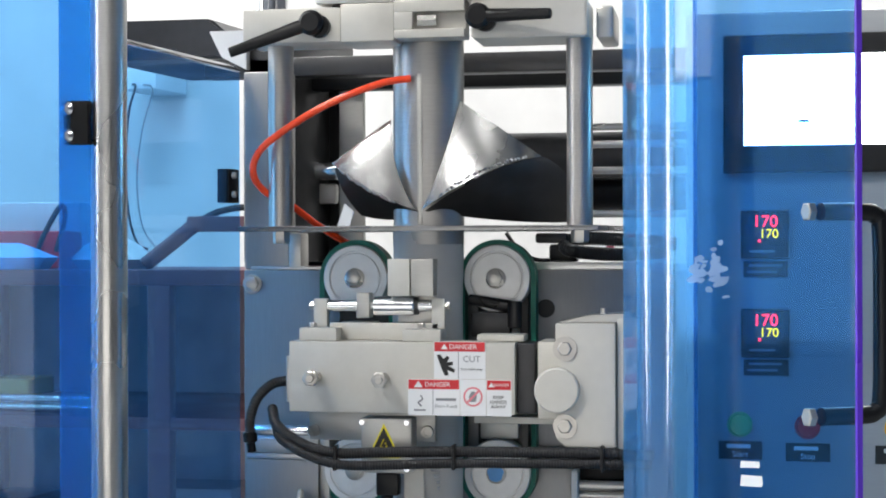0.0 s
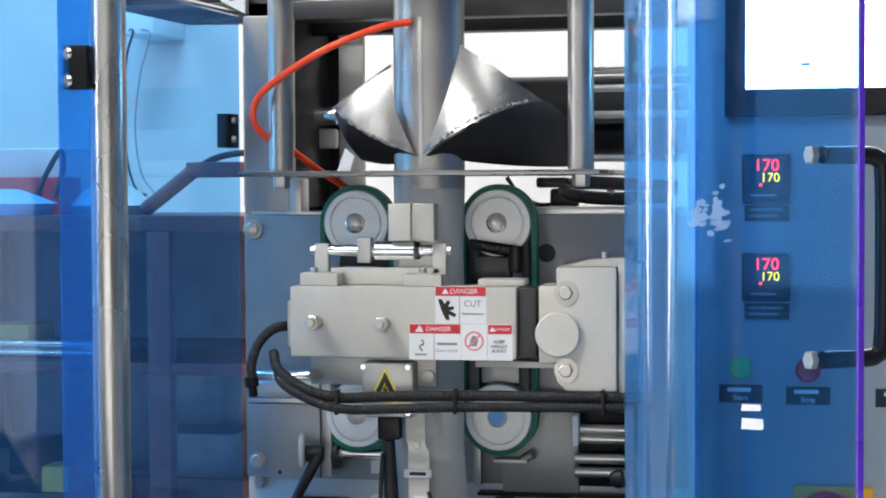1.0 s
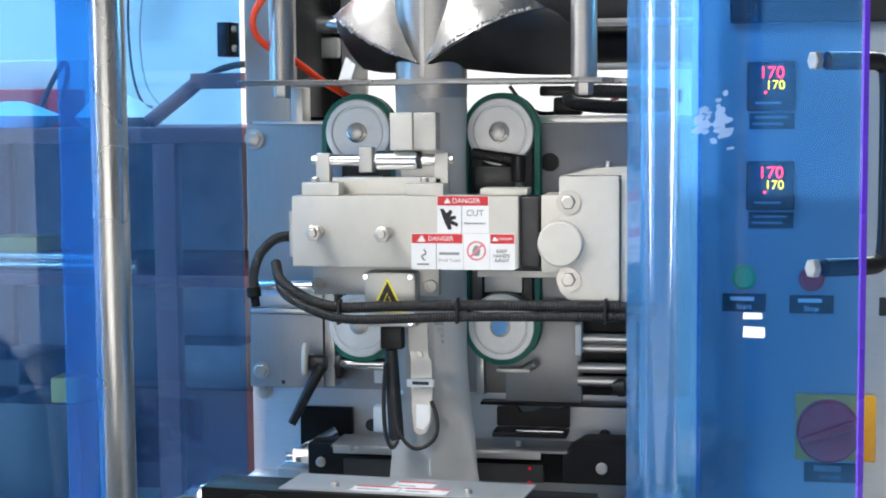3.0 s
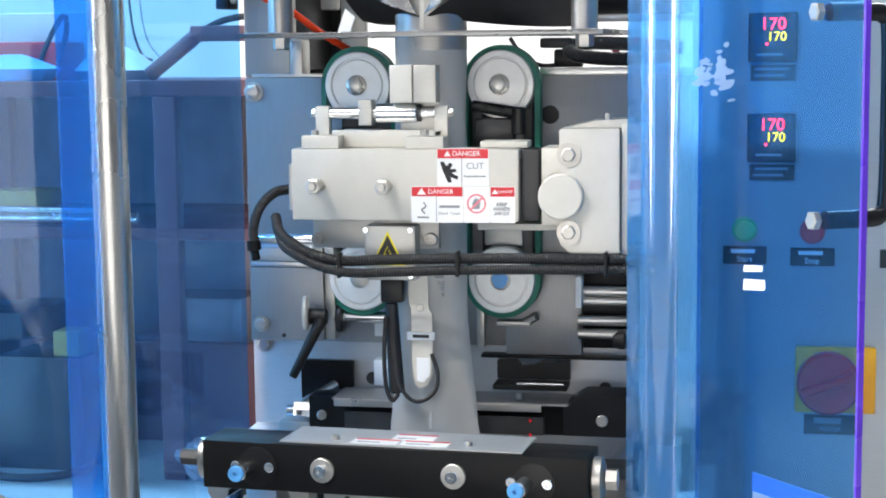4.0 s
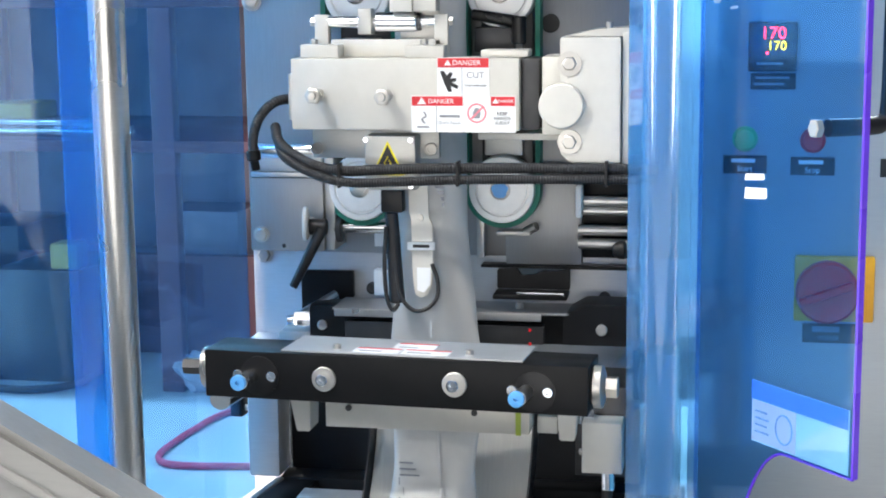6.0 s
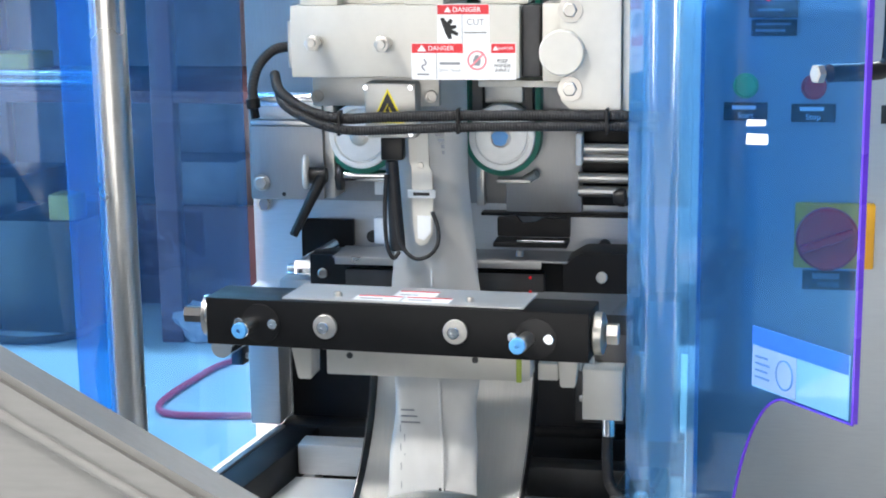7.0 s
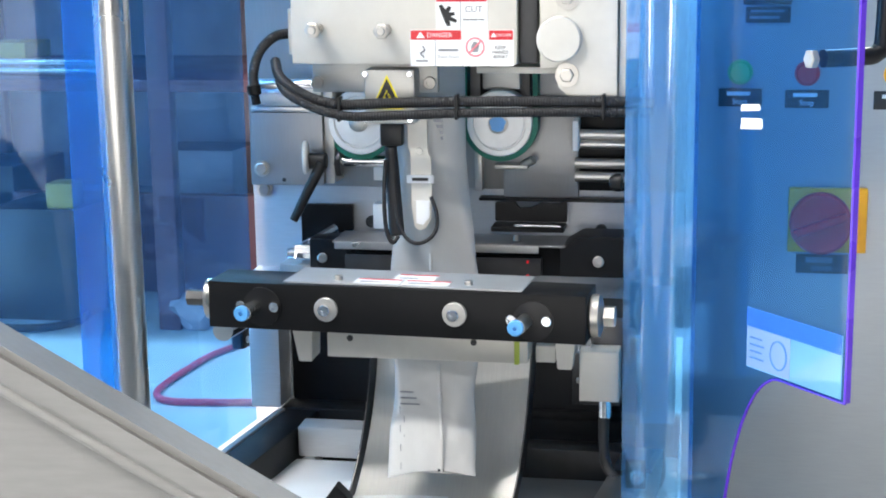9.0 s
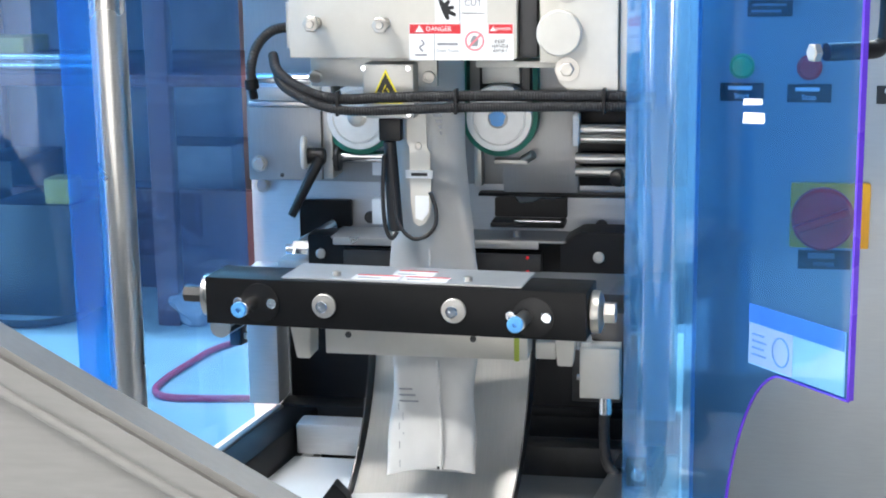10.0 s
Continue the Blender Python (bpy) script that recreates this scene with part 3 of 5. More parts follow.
part("support_plate", box(-0.70, -0.336, 1.995, 2.16, 1.013, 1.018, 0.0008), POLISHED, former, "thin polished plate")
part("tube", cyl((-0.522, 2.07, 1.0), (-0.522, 2.07, 1.32), 0.0365, seg=64), TUBESTEEL, former)
part("tube_seam", box(-0.5245, -0.5195, 2.0325, 2.036, 1.02, 1.17, 0.0005), GREYBLOCK, former)
for x in (-0.667, -0.361):
    col = part("column", cyl((x, 2.035, 1.018), (x, 2.035, 1.20), 0.0128, seg=40), TUBESTEEL, former)
    part("column_nut", hexbolt((x, 2.035, 1.013), 0.009, 0.012, (0, 0, -1)), BOLT, col)
part("clamp_half", join(box(-0.698, -0.597, 1.998, 2.075, 1.200, 1.234, 0.0015), box(-0.596, -0.5415, 1.993, 2.075, 1.199, 1.2365, 0.0015)), NICKEL, former)
part("clamp_half", prism([(-0.4655, 1.2), (-0.352, 1.2), (-0.352, 1.2365), (-0.4655, 1.2365)], 1.998, 2.09, 0.0015), NICKEL, former)
part("clamp_ear", box(-0.352, -0.335, 2.05, 2.15, 1.202, 1.234, 0.003), GREYBLOCK, former)
part("clamp_jaw", join(box(-0.5385, -0.468, 1.99, 2.03, 1.2265, 1.238, 0.001), box(-0.5385, -0.468, 1.99, 2.03, 1.201, 1.2095, 0.001),
                       box(-0.5385, -0.52, 1.99, 2.03, 1.2095, 1.2265, 0.0005), box(-0.52, -0.468, 2.005, 2.03, 1.2095, 1.2265, 0.0005)), NICKEL, former)
part("clamp_bolt", cyl((-0.514, 1.996, 1.218), (-0.495, 1.996, 1.218), 0.006, seg=6), BOLT, former)
part("top_plate", box(-0.62, -0.40, 2.0, 2.2, 1.2375, 1.245, 0.002), STEEL_H, former)
part("cap_nut", cyl((-0.60, 2.02, 1.236), (-0.60, 2.02, 1.243), 0.008, seg=20), PLASTIC, former)
part("cap_nut", cyl((-0.413, 2.02, 1.237), (-0.413, 2.02, 1.246), 0.007, seg=20), PLASTIC, former)


def lever(a, b, parent):
    """A black clamping lever: round hub, tapered arm."""
    a, b = Vector(a), Vector(b)
    hub = join(lathe([(0, 0.010), (0.004, 0.0125), (0.014, 0.0125), (0.019, 0.009)], a, (0, -1, 0), 24), lathe([(0, 0.0115), (0.008, 0.0115)], a + Vector((0.006, 0.002, -0.003)), (0, -1, 0), 24))
    d = (b - a).normalized()
    arm = cyl(a + Vector((0, -0.010, 0)), b + Vector((0, -0.016, 0)), 0.0072, 0.0052, 16, 0.001)
    return part("clamp_lever", join(hub, arm), PLASTIC, parent, "black clamping lever")


lever((-0.619, 1.996, 1.218), (-0.700, 1.985, 1.189), former)
lever((-0.451, 1.996, 1.220), (-0.378, 1.985, 1.2185), former)


def wing(a, b, c, edge_ab, edge_bc, edge_ca, n=16, thick=0.0012):
    """A curved three-cornered sheet between quadratic edges; the edge values are the curves' middle control points."""
    a, b, c = Vector(a), Vector(b), Vector(c)
    e1, e2, e3 = Vector(edge_ab), Vector(edge_bc), Vector(edge_ca)
    bm = bmesh.new()
    grid = {}
    for i in range(n + 1):
        for j in range(n + 1 - i):
            u, v = i / n, j / n
            w = 1 - u - v
            grid[i, j] = bm.verts.new(a * w * w + b * u * u + c * v * v + 2 * (e1 * w * u + e2 * u * v + e3 * v * w))
    for i in range(n):
        for j in range(n - i):
            bm.faces.new((grid[i, j], grid[i + 1, j], grid[i, j + 1]))
            if i + j < n - 1:
                bm.faces.new((grid[i + 1, j], grid[i + 1, j + 1], grid[i, j + 1]))
    bmesh.ops.recalc_face_normals(bm, faces=bm.faces)
    ret = bmesh.ops.extrude_face_region(bm, geom=bm.faces[:])
    vs = [g for g in ret["geom"] if isinstance(g, bmesh.types.BMVert)]
    bmesh.ops.translate(bm, verts=vs, vec=(0, thick, 0))
    return bm


collar = part("collar_wing", wing((-0.556, 2.055, 1.126), (-0.617, 2.05, 1.082), (-0.5265, 2.026, 1.034), (-0.587, 2.045, 1.104), (-0.579, 2.018, 1.052), (-0.553, 2.030, 1.074)), POLISHED, former, "polished flared collar wing")
part("collar_wing", wing((-0.484, 2.055, 1.143), (-0.402, 2.06, 1.087), (-0.5195, 2.026, 1.034), (-0.443, 2.05, 1.116), (-0.452, 1.998, 1.078), (-0.499, 2.026, 1.072)), POLISHED, former, "polished flared collar wing")
# Underside sheets take dark steel to put shade below the polished wings.
part("collar_back", wing((-0.402, 2.062, 1.0865), (-0.373, 2.10, 1.022), (-0.5195, 2.03, 1.033), (-0.366, 2.08, 1.070), (-0.44, 2.11, 1.0195), (-0.452, 2.004, 1.077)), DARKSTEEL, former, "collar underside, coloured dark for its shade")
part("collar_back", wing((-0.617, 2.052, 1.081), (-0.598, 2.10, 1.030), (-0.5265, 2.03, 1.033), (-0.620, 2.08, 1.055), (-0.56, 2.11, 1.0195), (-0.579, 2.022, 1.051)), DARKSTEEL, former, "collar underside, coloured dark for its shade")
random.seed(4)
for (ax, ay, az), (bx, by, bz), (cx, cy, cz) in (((-0.612, 2.045, 1.079), (-0.579, 2.016, 1.0515), (-0.532, 2.024, 1.0355)), ((-0.404, 2.055, 1.0865), (-0.452, 1.996, 1.0775), (-0.514, 2.024, 1.0355))):
    for k in range(26):
        t = k / 25 * 0.75 + 0.12
        q = Vector((ax, ay, az)) * (1 - t) ** 2 + Vector((bx, by, bz)) * 2 * t * (1 - t) + Vector((cx, cy, cz)) * t * t
        part("weld_bead", lathe([(0, 0.0008), (0.0008, 0.002), (0.0018, 0.0018), (0.0034, 0.0006)], q + Vector((random.uniform(-1, 1) * 0.0012, -0.002, 0.001 + random.uniform(0, 0.002))), (0, -1, 0), 6), CHROME, collar)

part("paper_tab", prism([(-0.607, 1.0185), (-0.594, 1.0185), (-0.589, 1.033), (-0.599, 1.041)], 2.03, 2.032, 0.0004), WHITE, former, "small white paper tab")
air = solid("air_hose", hose([(-0.531, 2.032, 1.165), (-0.560, 2.018, 1.159), (-0.610, 2.008, 1.139), (-0.655, 2.008, 1.114), (-0.682, 2.010, 1.093), (-0.690, 2.015, 1.072), (-0.683, 2.03, 1.054),
                              (-0.665, 2.062, 1.040), (-0.645, 2.10, 1.018), (-0.625, 2.16, 0.997), (-0.61, 2.21, 0.985)], 0.0036, 14), ORANGE, (-0.6, 2.05, 1.0), "glossy orange-red air hose curving round the column", "hose")

# film between the belts
film = bmesh.new()
rows = []
for k in range(41):
    z = 1.012 - (1.012 - 0.600) * k / 40
    f = min(1.0, max(0.0, (0.80 - z) / 0.2))
    f = f * f * (3 - 2 * f)
    row = []
    for j in range(33):
        a = -math.pi + 2 * math.pi * j / 32
        wx = 0.0362 * (1 - f) + (0.041 + 0.007 * max(0, (0.68 - z) / 0.08)) * f
        wy = 0.0362 * (1 - f) + 0.006 * f
        rip = 0.0012 * f * math.sin(7 * a + 30 * z) + 0.0006 * math.sin(60 * z + 3 * a)
        yc = float(np.interp(z, (0.60, 0.70, 0.76, 0.82), (2.05, 2.05, 2.056, 2.07)))
        row.append(film.verts.new((-0.5225 + 0.005 * f + (wx + rip) * math.sin(a), yc - (wy + rip) * math.cos(a), z)))
    rows.append(row)
for a, b in zip(rows, rows[1:]):
    for j in range(32):
        film.faces.new((a[j], a[j + 1], b[j + 1], b[j]))
film_ob = thing("film_tube", (-0.522, 2.06, 0.6), "translucent whitish plastic film tube coming down from the forming tube", "plastic film")
part("film_web", film, CLEARF, film_ob)
part("back_seam", hose([(-0.528, 2.032, 0.83), (-0.527, 2.031, 0.80), (-0.522, 2.0365, 0.75), (-0.519, 2.041, 0.70), (-0.519, 2.0425, 0.66), (-0.519, 2.0425, 0.62)], 0.0014, 8), FOIL, film_ob, "pale overlapped back seam")
for k in range(4):
    part("print_mark", box(-0.5125, -0.5005, 2.026, 2.0266, 0.757 + 0.006 * k, 0.7605 + 0.006 * k, 0), GREYINK, film_ob, "grey printed mark")

# ---- belt drives ----
def pulley(x, z, parent, blue=False):
    y = 2.112
    rim = part("pulley", lathe([(-0.022, 0.0345), (0.006, 0.0345), (0.0075, 0.0335), (0.0075, 0.0285), (0.004, 0.0275), (0.004, 0.0262), (0.0065, 0.0255), (0.0065, 0.010)], (x, y, z), (0, -1, 0), 56), ALU, parent, "pale turned pulley")
    part("hub_washer", lathe([(0, 0.0105), (0.008, 0.0105), (0.0085, 0.0098)], (x, y, z), (0, -1, 0), 28), BOLT, rim)
    if blue:
        part("hub_mark", prism([(x + 0.0085 * (1 + 0.12 * math.sin(5 * a)) * math.cos(a), z + 0.0085 * math.sin(a)) for a in [6.283 * k / 18 for k in range(18)]], y - 0.0098, y - 0.0086), BLUEHOSE, rim, "blue paint mark on the hub")
    else:
        part("hub_bolt", hexbolt((x, y - 0.0085, z), 0.0086, 0.006), GREYBLOCK, rim)


def belt_loop(x, z0, z1, y0, y1, r, thick, parent):
    """A flat belt round two pulleys, with fine teeth inside."""
    bm = bmesh.new()
    pts = []
    for k in range(33):
        a = math.pi * k / 32
        pts.append((math.cos(a), math.sin(a), z1))
    for k in range(33):
        a = math.pi + math.pi * k / 32
        pts.append((math.cos(a), math.sin(a), z0))
    quads = []
    for c, s, z in pts:
        quads.append([bm.verts.new((x + rr * c, y, z + rr * s)) for rr, y in ((r, y0), (r + thick, y0), (r + thick, y1), (r, y1))])
    n = len(quads)
    for i in range(n):
        a, b = quads[i], quads[(i + 1) % n]
        for j in range(4):
            bm.faces.new((a[j], b[j], b[(j + 1) % 4], a[(j + 1) % 4]))
    return part("belt", bm, BELT, parent, "green rubber film belt")


for side, x in (("l", -0.611), ("r", -0.461)):
    drive = thing("belt_drive", (x, 2.13, 0.75), "film pull belt drive with green belt and two pale pulleys", "belt drive", "film pull belts")
    belt_loop(x, 0.766, 0.965, 2.108, 2.136, 0.0346, 0.0052, drive)
    pulley(x, 0.965, drive)
    pulley(x, 0.766, drive, side == "r")
    part("back_plate", box(x - 0.027, x + 0.027, 2.1365, 2.1595, 0.74, 0.985, 0.002), DARKSTEEL, drive)
    part("inner_guide", box(x - 0.02, x + 0.02, 2.118, 2.1365, 0.80, 0.92, 0.002), GREYBLOCK, drive)
    if side == "r":
        part("tension_lever", join(cyl((x - 0.026, 2.098, 0.944), (x + 0.022, 2.094, 0.936), 0.0055, 0.0065, 14, 0.001), cyl((x + 0.0225, 2.092, 0.942), (x + 0.0225, 2.092, 0.915), 0.0075, seg=18, bev=0.001)), PLASTIC, drive, "black tension lever")
        part("lever_block", box(x - 0.026, x + 0.016, 2.098, 2.118, 0.905, 0.931, 0.003), DARKSTEEL, drive)
part("slotted_rail", join(*[box(-0.524, -0.503, 2.128, 2.15, z, z + 0.012, 0.001) for z in [0.80 + 0.02 * k for k in range(11)]], box(-0.524, -0.519, 2.13, 2.15, 0.79, 1.01, 0.001), box(-0.508, -0.503, 2.13, 2.15, 0.79, 1.01, 0.001)), GREYBLOCK, frame_ob, "slotted steel rail")

# ---- back seal unit ----
seal = thing("back_seal_unit", (-0.5, 2.03, 0.83), "pale satin metal back seal heater box with warning stickers", "sealing unit")
part("heater_box", box(-0.644, -0.4175, 1.98, 2.035, 0.836, 0.905, 0.0012), NICKEL, seal)
part("end_cover", box(-0.6485, -0.6442, 1.985, 2.03, 0.845, 0.89, 0.001), GREYBLOCK, seal)
for x, z in ((-0.612, 0.8705), (-0.543, 0.8695)):
    part("bolt", join(hexbolt((x, 1.958, z), 0.0082, 0.008), cyl((x, 1.9805, z), (x, 1.958, z), 0.0058), cyl((x, 1.950, z), (x, 1.945, z), 0.0042, bev=0.0008)), BOLT, seal)
part("foot_block", box(-0.634, -0.596, 1.985, 2.015, 0.9053, 0.918, 0.001), NICKEL, seal)
part("foot_block", box(-0.529, -0.491, 1.985, 2.015, 0.9053, 0.917, 0.001), NICKEL, seal)
for x in (-0.623, -0.512):
    part("foot_bolt", hexbolt((x, 2.0, 0.9178), 0.0042, 0.005, (0, 0, 1)), BOLT, seal)
part("top_bar", box(-0.612, -0.50, 2.018, 2.03, 0.9053, 0.922, 0.001), NICKEL, seal)
part("gap_plate", box(-0.417, -0.3985, 1.990, 2.03, 0.836, 0.905, 0.003), DARKSTEEL, seal, "dark round-edged spacer")
part("guide_block", box(-0.4585, -0.412, 2.0, 2.04, 0.9055, 0.912, 0.001), NICKEL, seal)
part("carrier_block", box(-0.398, -0.376, 1.99, 2.06, 0.832, 0.906, 0.001), NICKEL, seal)
part("lower_strip", box(-0.462, -0.378, 2.00, 2.05, 0.826, 0.8325, 0.001), NICKEL, seal)
mount = part("mount_plate", prism([(-0.375, 0.817), (-0.365, 0.808), (-0.318, 0.808), (-0.318, 0.925), (-0.375, 0.925)], 1.96, 2.03, 0.001), NICKEL, seal)
part("mount_cheek", box(-0.3176, -0.296, 1.968, 2.04, 0.795, 0.929, 0.001), NICKEL, seal)
part("mount_lid", prism([(-0.372, 0.9255), (-0.30, 0.9255), (-0.31, 0.934), (-0.345, 0.932)], 1.975, 2.035), GREYBLOCK, seal)
for z in (0.901, 0.828):
    part("bolt", hexbolt((-0.362, 1.9596, z), 0.0070, 0.007, (0, -1, 0), 0.0115), BOLT, mount)
part("stop_disc", lathe([(0, 0.0215), (0.010, 0.0215), (0.0115, 0.020), (0.0115, 0.002)], (-0.369, 1.9596, 0.862), (0, -1, 0), 48), NICKEL, mount, "turned round stop disc")
part("lid_pin", cyl((-0.33, 1.99, 0.932), (-0.33, 1.99, 0.9385), 0.0035), BOLT, seal)
# roller on top
for x0, x1 in ((-0.6285, -0.6145), (-0.507, -0.4935)):
    arm = part("roller_arm", box(x0, x1, 2.018, 2.03, 0.9055, 0.946, 0.001), NICKEL, seal)
    part("arm_bolt", hexbolt((x0 - 0.0003 if x0 < -0.6 else x1 + 0.0003, 2.024, 0.939), 0.0045, 0.005, (-1 if x0 < -0.6 else 1, 0, 0)), BOLT, arm)
part("roller_shaft", cyl((-0.6145, 2.024, 0.9388), (-0.507, 2.024, 0.9388), 0.0056), CHROME, seal)
part("roller", cyl((-0.567, 2.024, 0.9388), (-0.525, 2.024, 0.9388), 0.0096, seg=32, bev=0.001), CHROME, seal, "polished roller")
part("roller_ring", cyl((-0.5248, 2.024, 0.9388), (-0.521, 2.024, 0.9388), 0.0086, seg=32), DARKSTEEL, seal)
part("roller_block", box(-0.583, -0.5695, 2.012, 2.034, 0.927, 0.952, 0.001), GREYBLOCK, seal)
part("stand_block", box(-0.5485, -0.526, 2.002, 2.032, 0.949, 0.9856, 0.001), NICKEL, seal)
part("stand_block", box(-0.5253, -0.5025, 2.004, 2.032, 0.949, 0.9856, 0.001), GREYBLOCK, seal)
part("stand_foot", box(-0.545, -0.505, 2.0335, 2.036, 0.906, 0.97, 0.0005), GREYBLOCK, seal)
part("under_plate", box(-0.634, -0.504, 2.020, 2.033, 0.805, 0.8355, 0.001), GREYBLOCK, seal)
for x in (-0.628, -0.511):
    part("socket_bolt", capbolt((x, 2.020, 0.8145), 0.0066, 0.005), BOLT, seal)


def sticker(x0, x1, z0, z1, y, parent, head=0.0, name="sticker", label="white and red danger sticker"):
    s = part(name, box(x0, x1, y - 0.0005, y + 0.0002, z0, z1, 0), WHITE, parent, label)
    if head:
        part("red_band", box(x0 + 0.0006, x1 - 0.0006, y - 0.0009, y - 0.0004, z1 - head, z1 - 0.0006, 0), RED, s)
    return s


def bars(x0, x1, z_top, n, step, y, material, parent, thick=0.0011, seed=1):
    rnd = random.Random(seed)
    for k in range(n):
        z = z_top - k * step
        part("text_bar", box(x0 + rnd.uniform(0, 0.1) * (x1 - x0), x1 - rnd.uniform(0, 0.25) * (x1 - x0), y - 0.0009, y - 0.0004, z - thick / 2, z + thick / 2, 0), material, parent)


YF = 1.98
s1 = sticker(-0.4945, -0.4435, 0.870, 0.906, YF, seal, 0.0095)
words("danger_word", "DANGER", 0.0068, (-0.4655, YF - 0.001, 0.9008), WHITE, s1)
part("warning_triangle", prism([(-0.4875, 0.8985), (-0.4805, 0.8985), (-0.484, 0.9038)], YF - 0.0013, YF - 0.0009), WHITE, s1)
part("divider", box(-0.4704, -0.4698, YF - 0.0009, YF - 0.0004, 0.870, 0.8965, 0), GREYINK, s1)
part("pictogram", prism([(-0.4915, 0.893), (-0.488, 0.8935), (-0.485, 0.889), (-0.4815, 0.8925), (-0.479, 0.8905), (-0.4815, 0.886), (-0.476, 0.8865), (-0.4755, 0.8835), (-0.480, 0.8825),
                         (-0.4735, 0.879), (-0.4745, 0.876), (-0.481, 0.8785), (-0.480, 0.8735), (-0.4835, 0.873), (-0.4865, 0.879), (-0.489, 0.8855)], YF - 0.0010, YF - 0.0004), INK, s1, "black pictogram")
words("cut_word", "CUT", 0.0085, (-0.457, YF - 0.0008, 0.889), GREYINK, s1)
words("keep_word", "Keep hands away", 0.0030, (-0.457, YF - 0.0008, 0.8795), INK, s1)
s2 = sticker(-0.5205, -0.4690, 0.8345, 0.8695, YF, seal, 0.0095)
words("danger_word", "DANGER", 0.0062, (-0.491, YF - 0.001, 0.8643), WHITE, s2)
part("warning_triangle", prism([(-0.5145, 0.8615), (-0.5055, 0.8615), (-0.510, 0.8680)], YF - 0.0013, YF - 0.0009), WHITE, s2)
part("divider", box(-0.4958, -0.4952, YF - 0.0009, YF - 0.0004, 0.835, 0.860, 0), GREYINK, s2)
part("pictogram", hose([(-0.508, YF - 0.0008, 0.854), (-0.506, YF - 0.0008, 0.850), (-0.510, YF - 0.0008, 0.847), (-0.507, YF - 0.0008, 0.843)], 0.0008, 6, 5), GREYINK, s2)
bars(-0.515, -0.501, 0.8395, 1, 0.003, YF, GREYINK, s2, 0.0016, 3)
bars(-0.493, -0.472, 0.850, 1, 0.0055, YF, GREYINK, s2, 0.0024, 4)
words("touch_word", "Don't Touch", 0.0042, (-0.4825, YF - 0.0008, 0.8435), GREYINK, s2)
s3 = sticker(-0.4685, -0.4430, 0.8345, 0.8695, YF, seal, name="prohibition_sticker", label="white sticker with red prohibition ring")
part("ring", lathe([(0, 0.0095), (0.0006, 0.0095), (0.0006, 0.0078), (0, 0.0078)], (-0.4558, YF - 0.0004, 0.853), (0, -1, 0), 32), PINK, s3)
part("slash", turned(box(-0.4568, -0.4548, YF - 0.0011, YF - 0.0005, 0.8445, 0.8615, 0), (-0.4558, YF, 0.853), 0, 45, 0), PINK, s3)
part("pictogram", prism([(-0.459, 0.848), (-0.453, 0.848), (-0.452, 0.854), (-0.4545, 0.858), (-0.4575, 0.858), (-0.460, 0.853)], YF - 0.0007, YF - 0.0004), GREYINK, s3)
s4 = sticker(-0.4425, -0.4180, 0.8345, 0.8695, YF, seal, 0.0095)
words("danger_word", "DANGER", 0.0036, (-0.4275, YF - 0.001, 0.8645), WHITE, s4)
part("warning_triangle", prism([(-0.4405, 0.8625), (-0.4345, 0.8625), (-0.4375, 0.867)], YF - 0.0013, YF - 0.0009), WHITE, s4)
for k, wd in enumerate(("KEEP", "HANDS", "AWAY")):
    words("keep_word", wd, 0.0048, (-0.431, YF - 0.0008, 0.8525 - 0.0045 * k), INK, s4)

# terminal box with warning triangle
term = thing("terminal_box", (-0.566, 2.03, 0.78), "small pale metal terminal box with yellow warning triangle", "terminal box")
part("lid", box(-0.593, -0.541, 2.012, 2.044, 0.765, 0.819, 0.003), GREYBLOCK, term)
for x in (-0.5895, -0.5445):
    for z in (0.8145, 0.7695):
        part("screw", capbolt((x, 2.012, z), 0.0028, 0.003), CHROME, term)

tri = part("yellow_triangle", prism([(-0.584, 0.780), (-0.551, 0.780), (-0.5675, 0.8135)], 2.0105, 2.0116), YELLOW, term, "yellow voltage warning triangle")
t0 = [(-0.5818, 0.7813), (-0.5532, 0.7813), (-0.5675, 0.8100)]
t1 = [(-0.5742, 0.7858), (-0.5608, 0.7858), (-0.5675, 0.7992)]
bm = bmesh.new()
va = [bm.verts.new((x, 2.0100, z)) for x, z in t0]
vb = [bm.verts.new((x, 2.0100, z)) for x, z in t1]
for i in range(3):
    bm.faces.new((va[i], va[(i + 1) % 3], vb[(i + 1) % 3], vb[i]))
ret = bmesh.ops.extrude_face_region(bm, geom=bm.faces[:])
bmesh.ops.translate(bm, verts=[g for g in ret["geom"] if isinstance(g, bmesh.types.BMVert)], vec=(0, 0.0004, 0))
part("black_outline", bm, INK, tri)
part("flash_mark", prism([(-0.5665, 0.7985), (-0.5705, 0.7915), (-0.568, 0.7915), (-0.5695, 0.7865), (-0.5645, 0.7935), (-0.567, 0.7935), (-0.5645, 0.7985)], 2.0100, 2.0104), INK, tri)

term.location = Vector(term.location) + Vector((0.0180, -0.0185, 0.0115))

# heater cables
solid("heater_cable", hose([(-0.6475, 2.0, 0.865), (-0.661, 1.985, 0.862), (-0.674, 1.975, 0.848), (-0.680, 1.97, 0.828), (-0.679, 1.97, 0.812)], 0.0052, 14, 10, 0.0006), RUBBER, (-0.67, 1.98, 0.83), "black ribbed cable arching out of the heater box", "cable", group="machine cables")
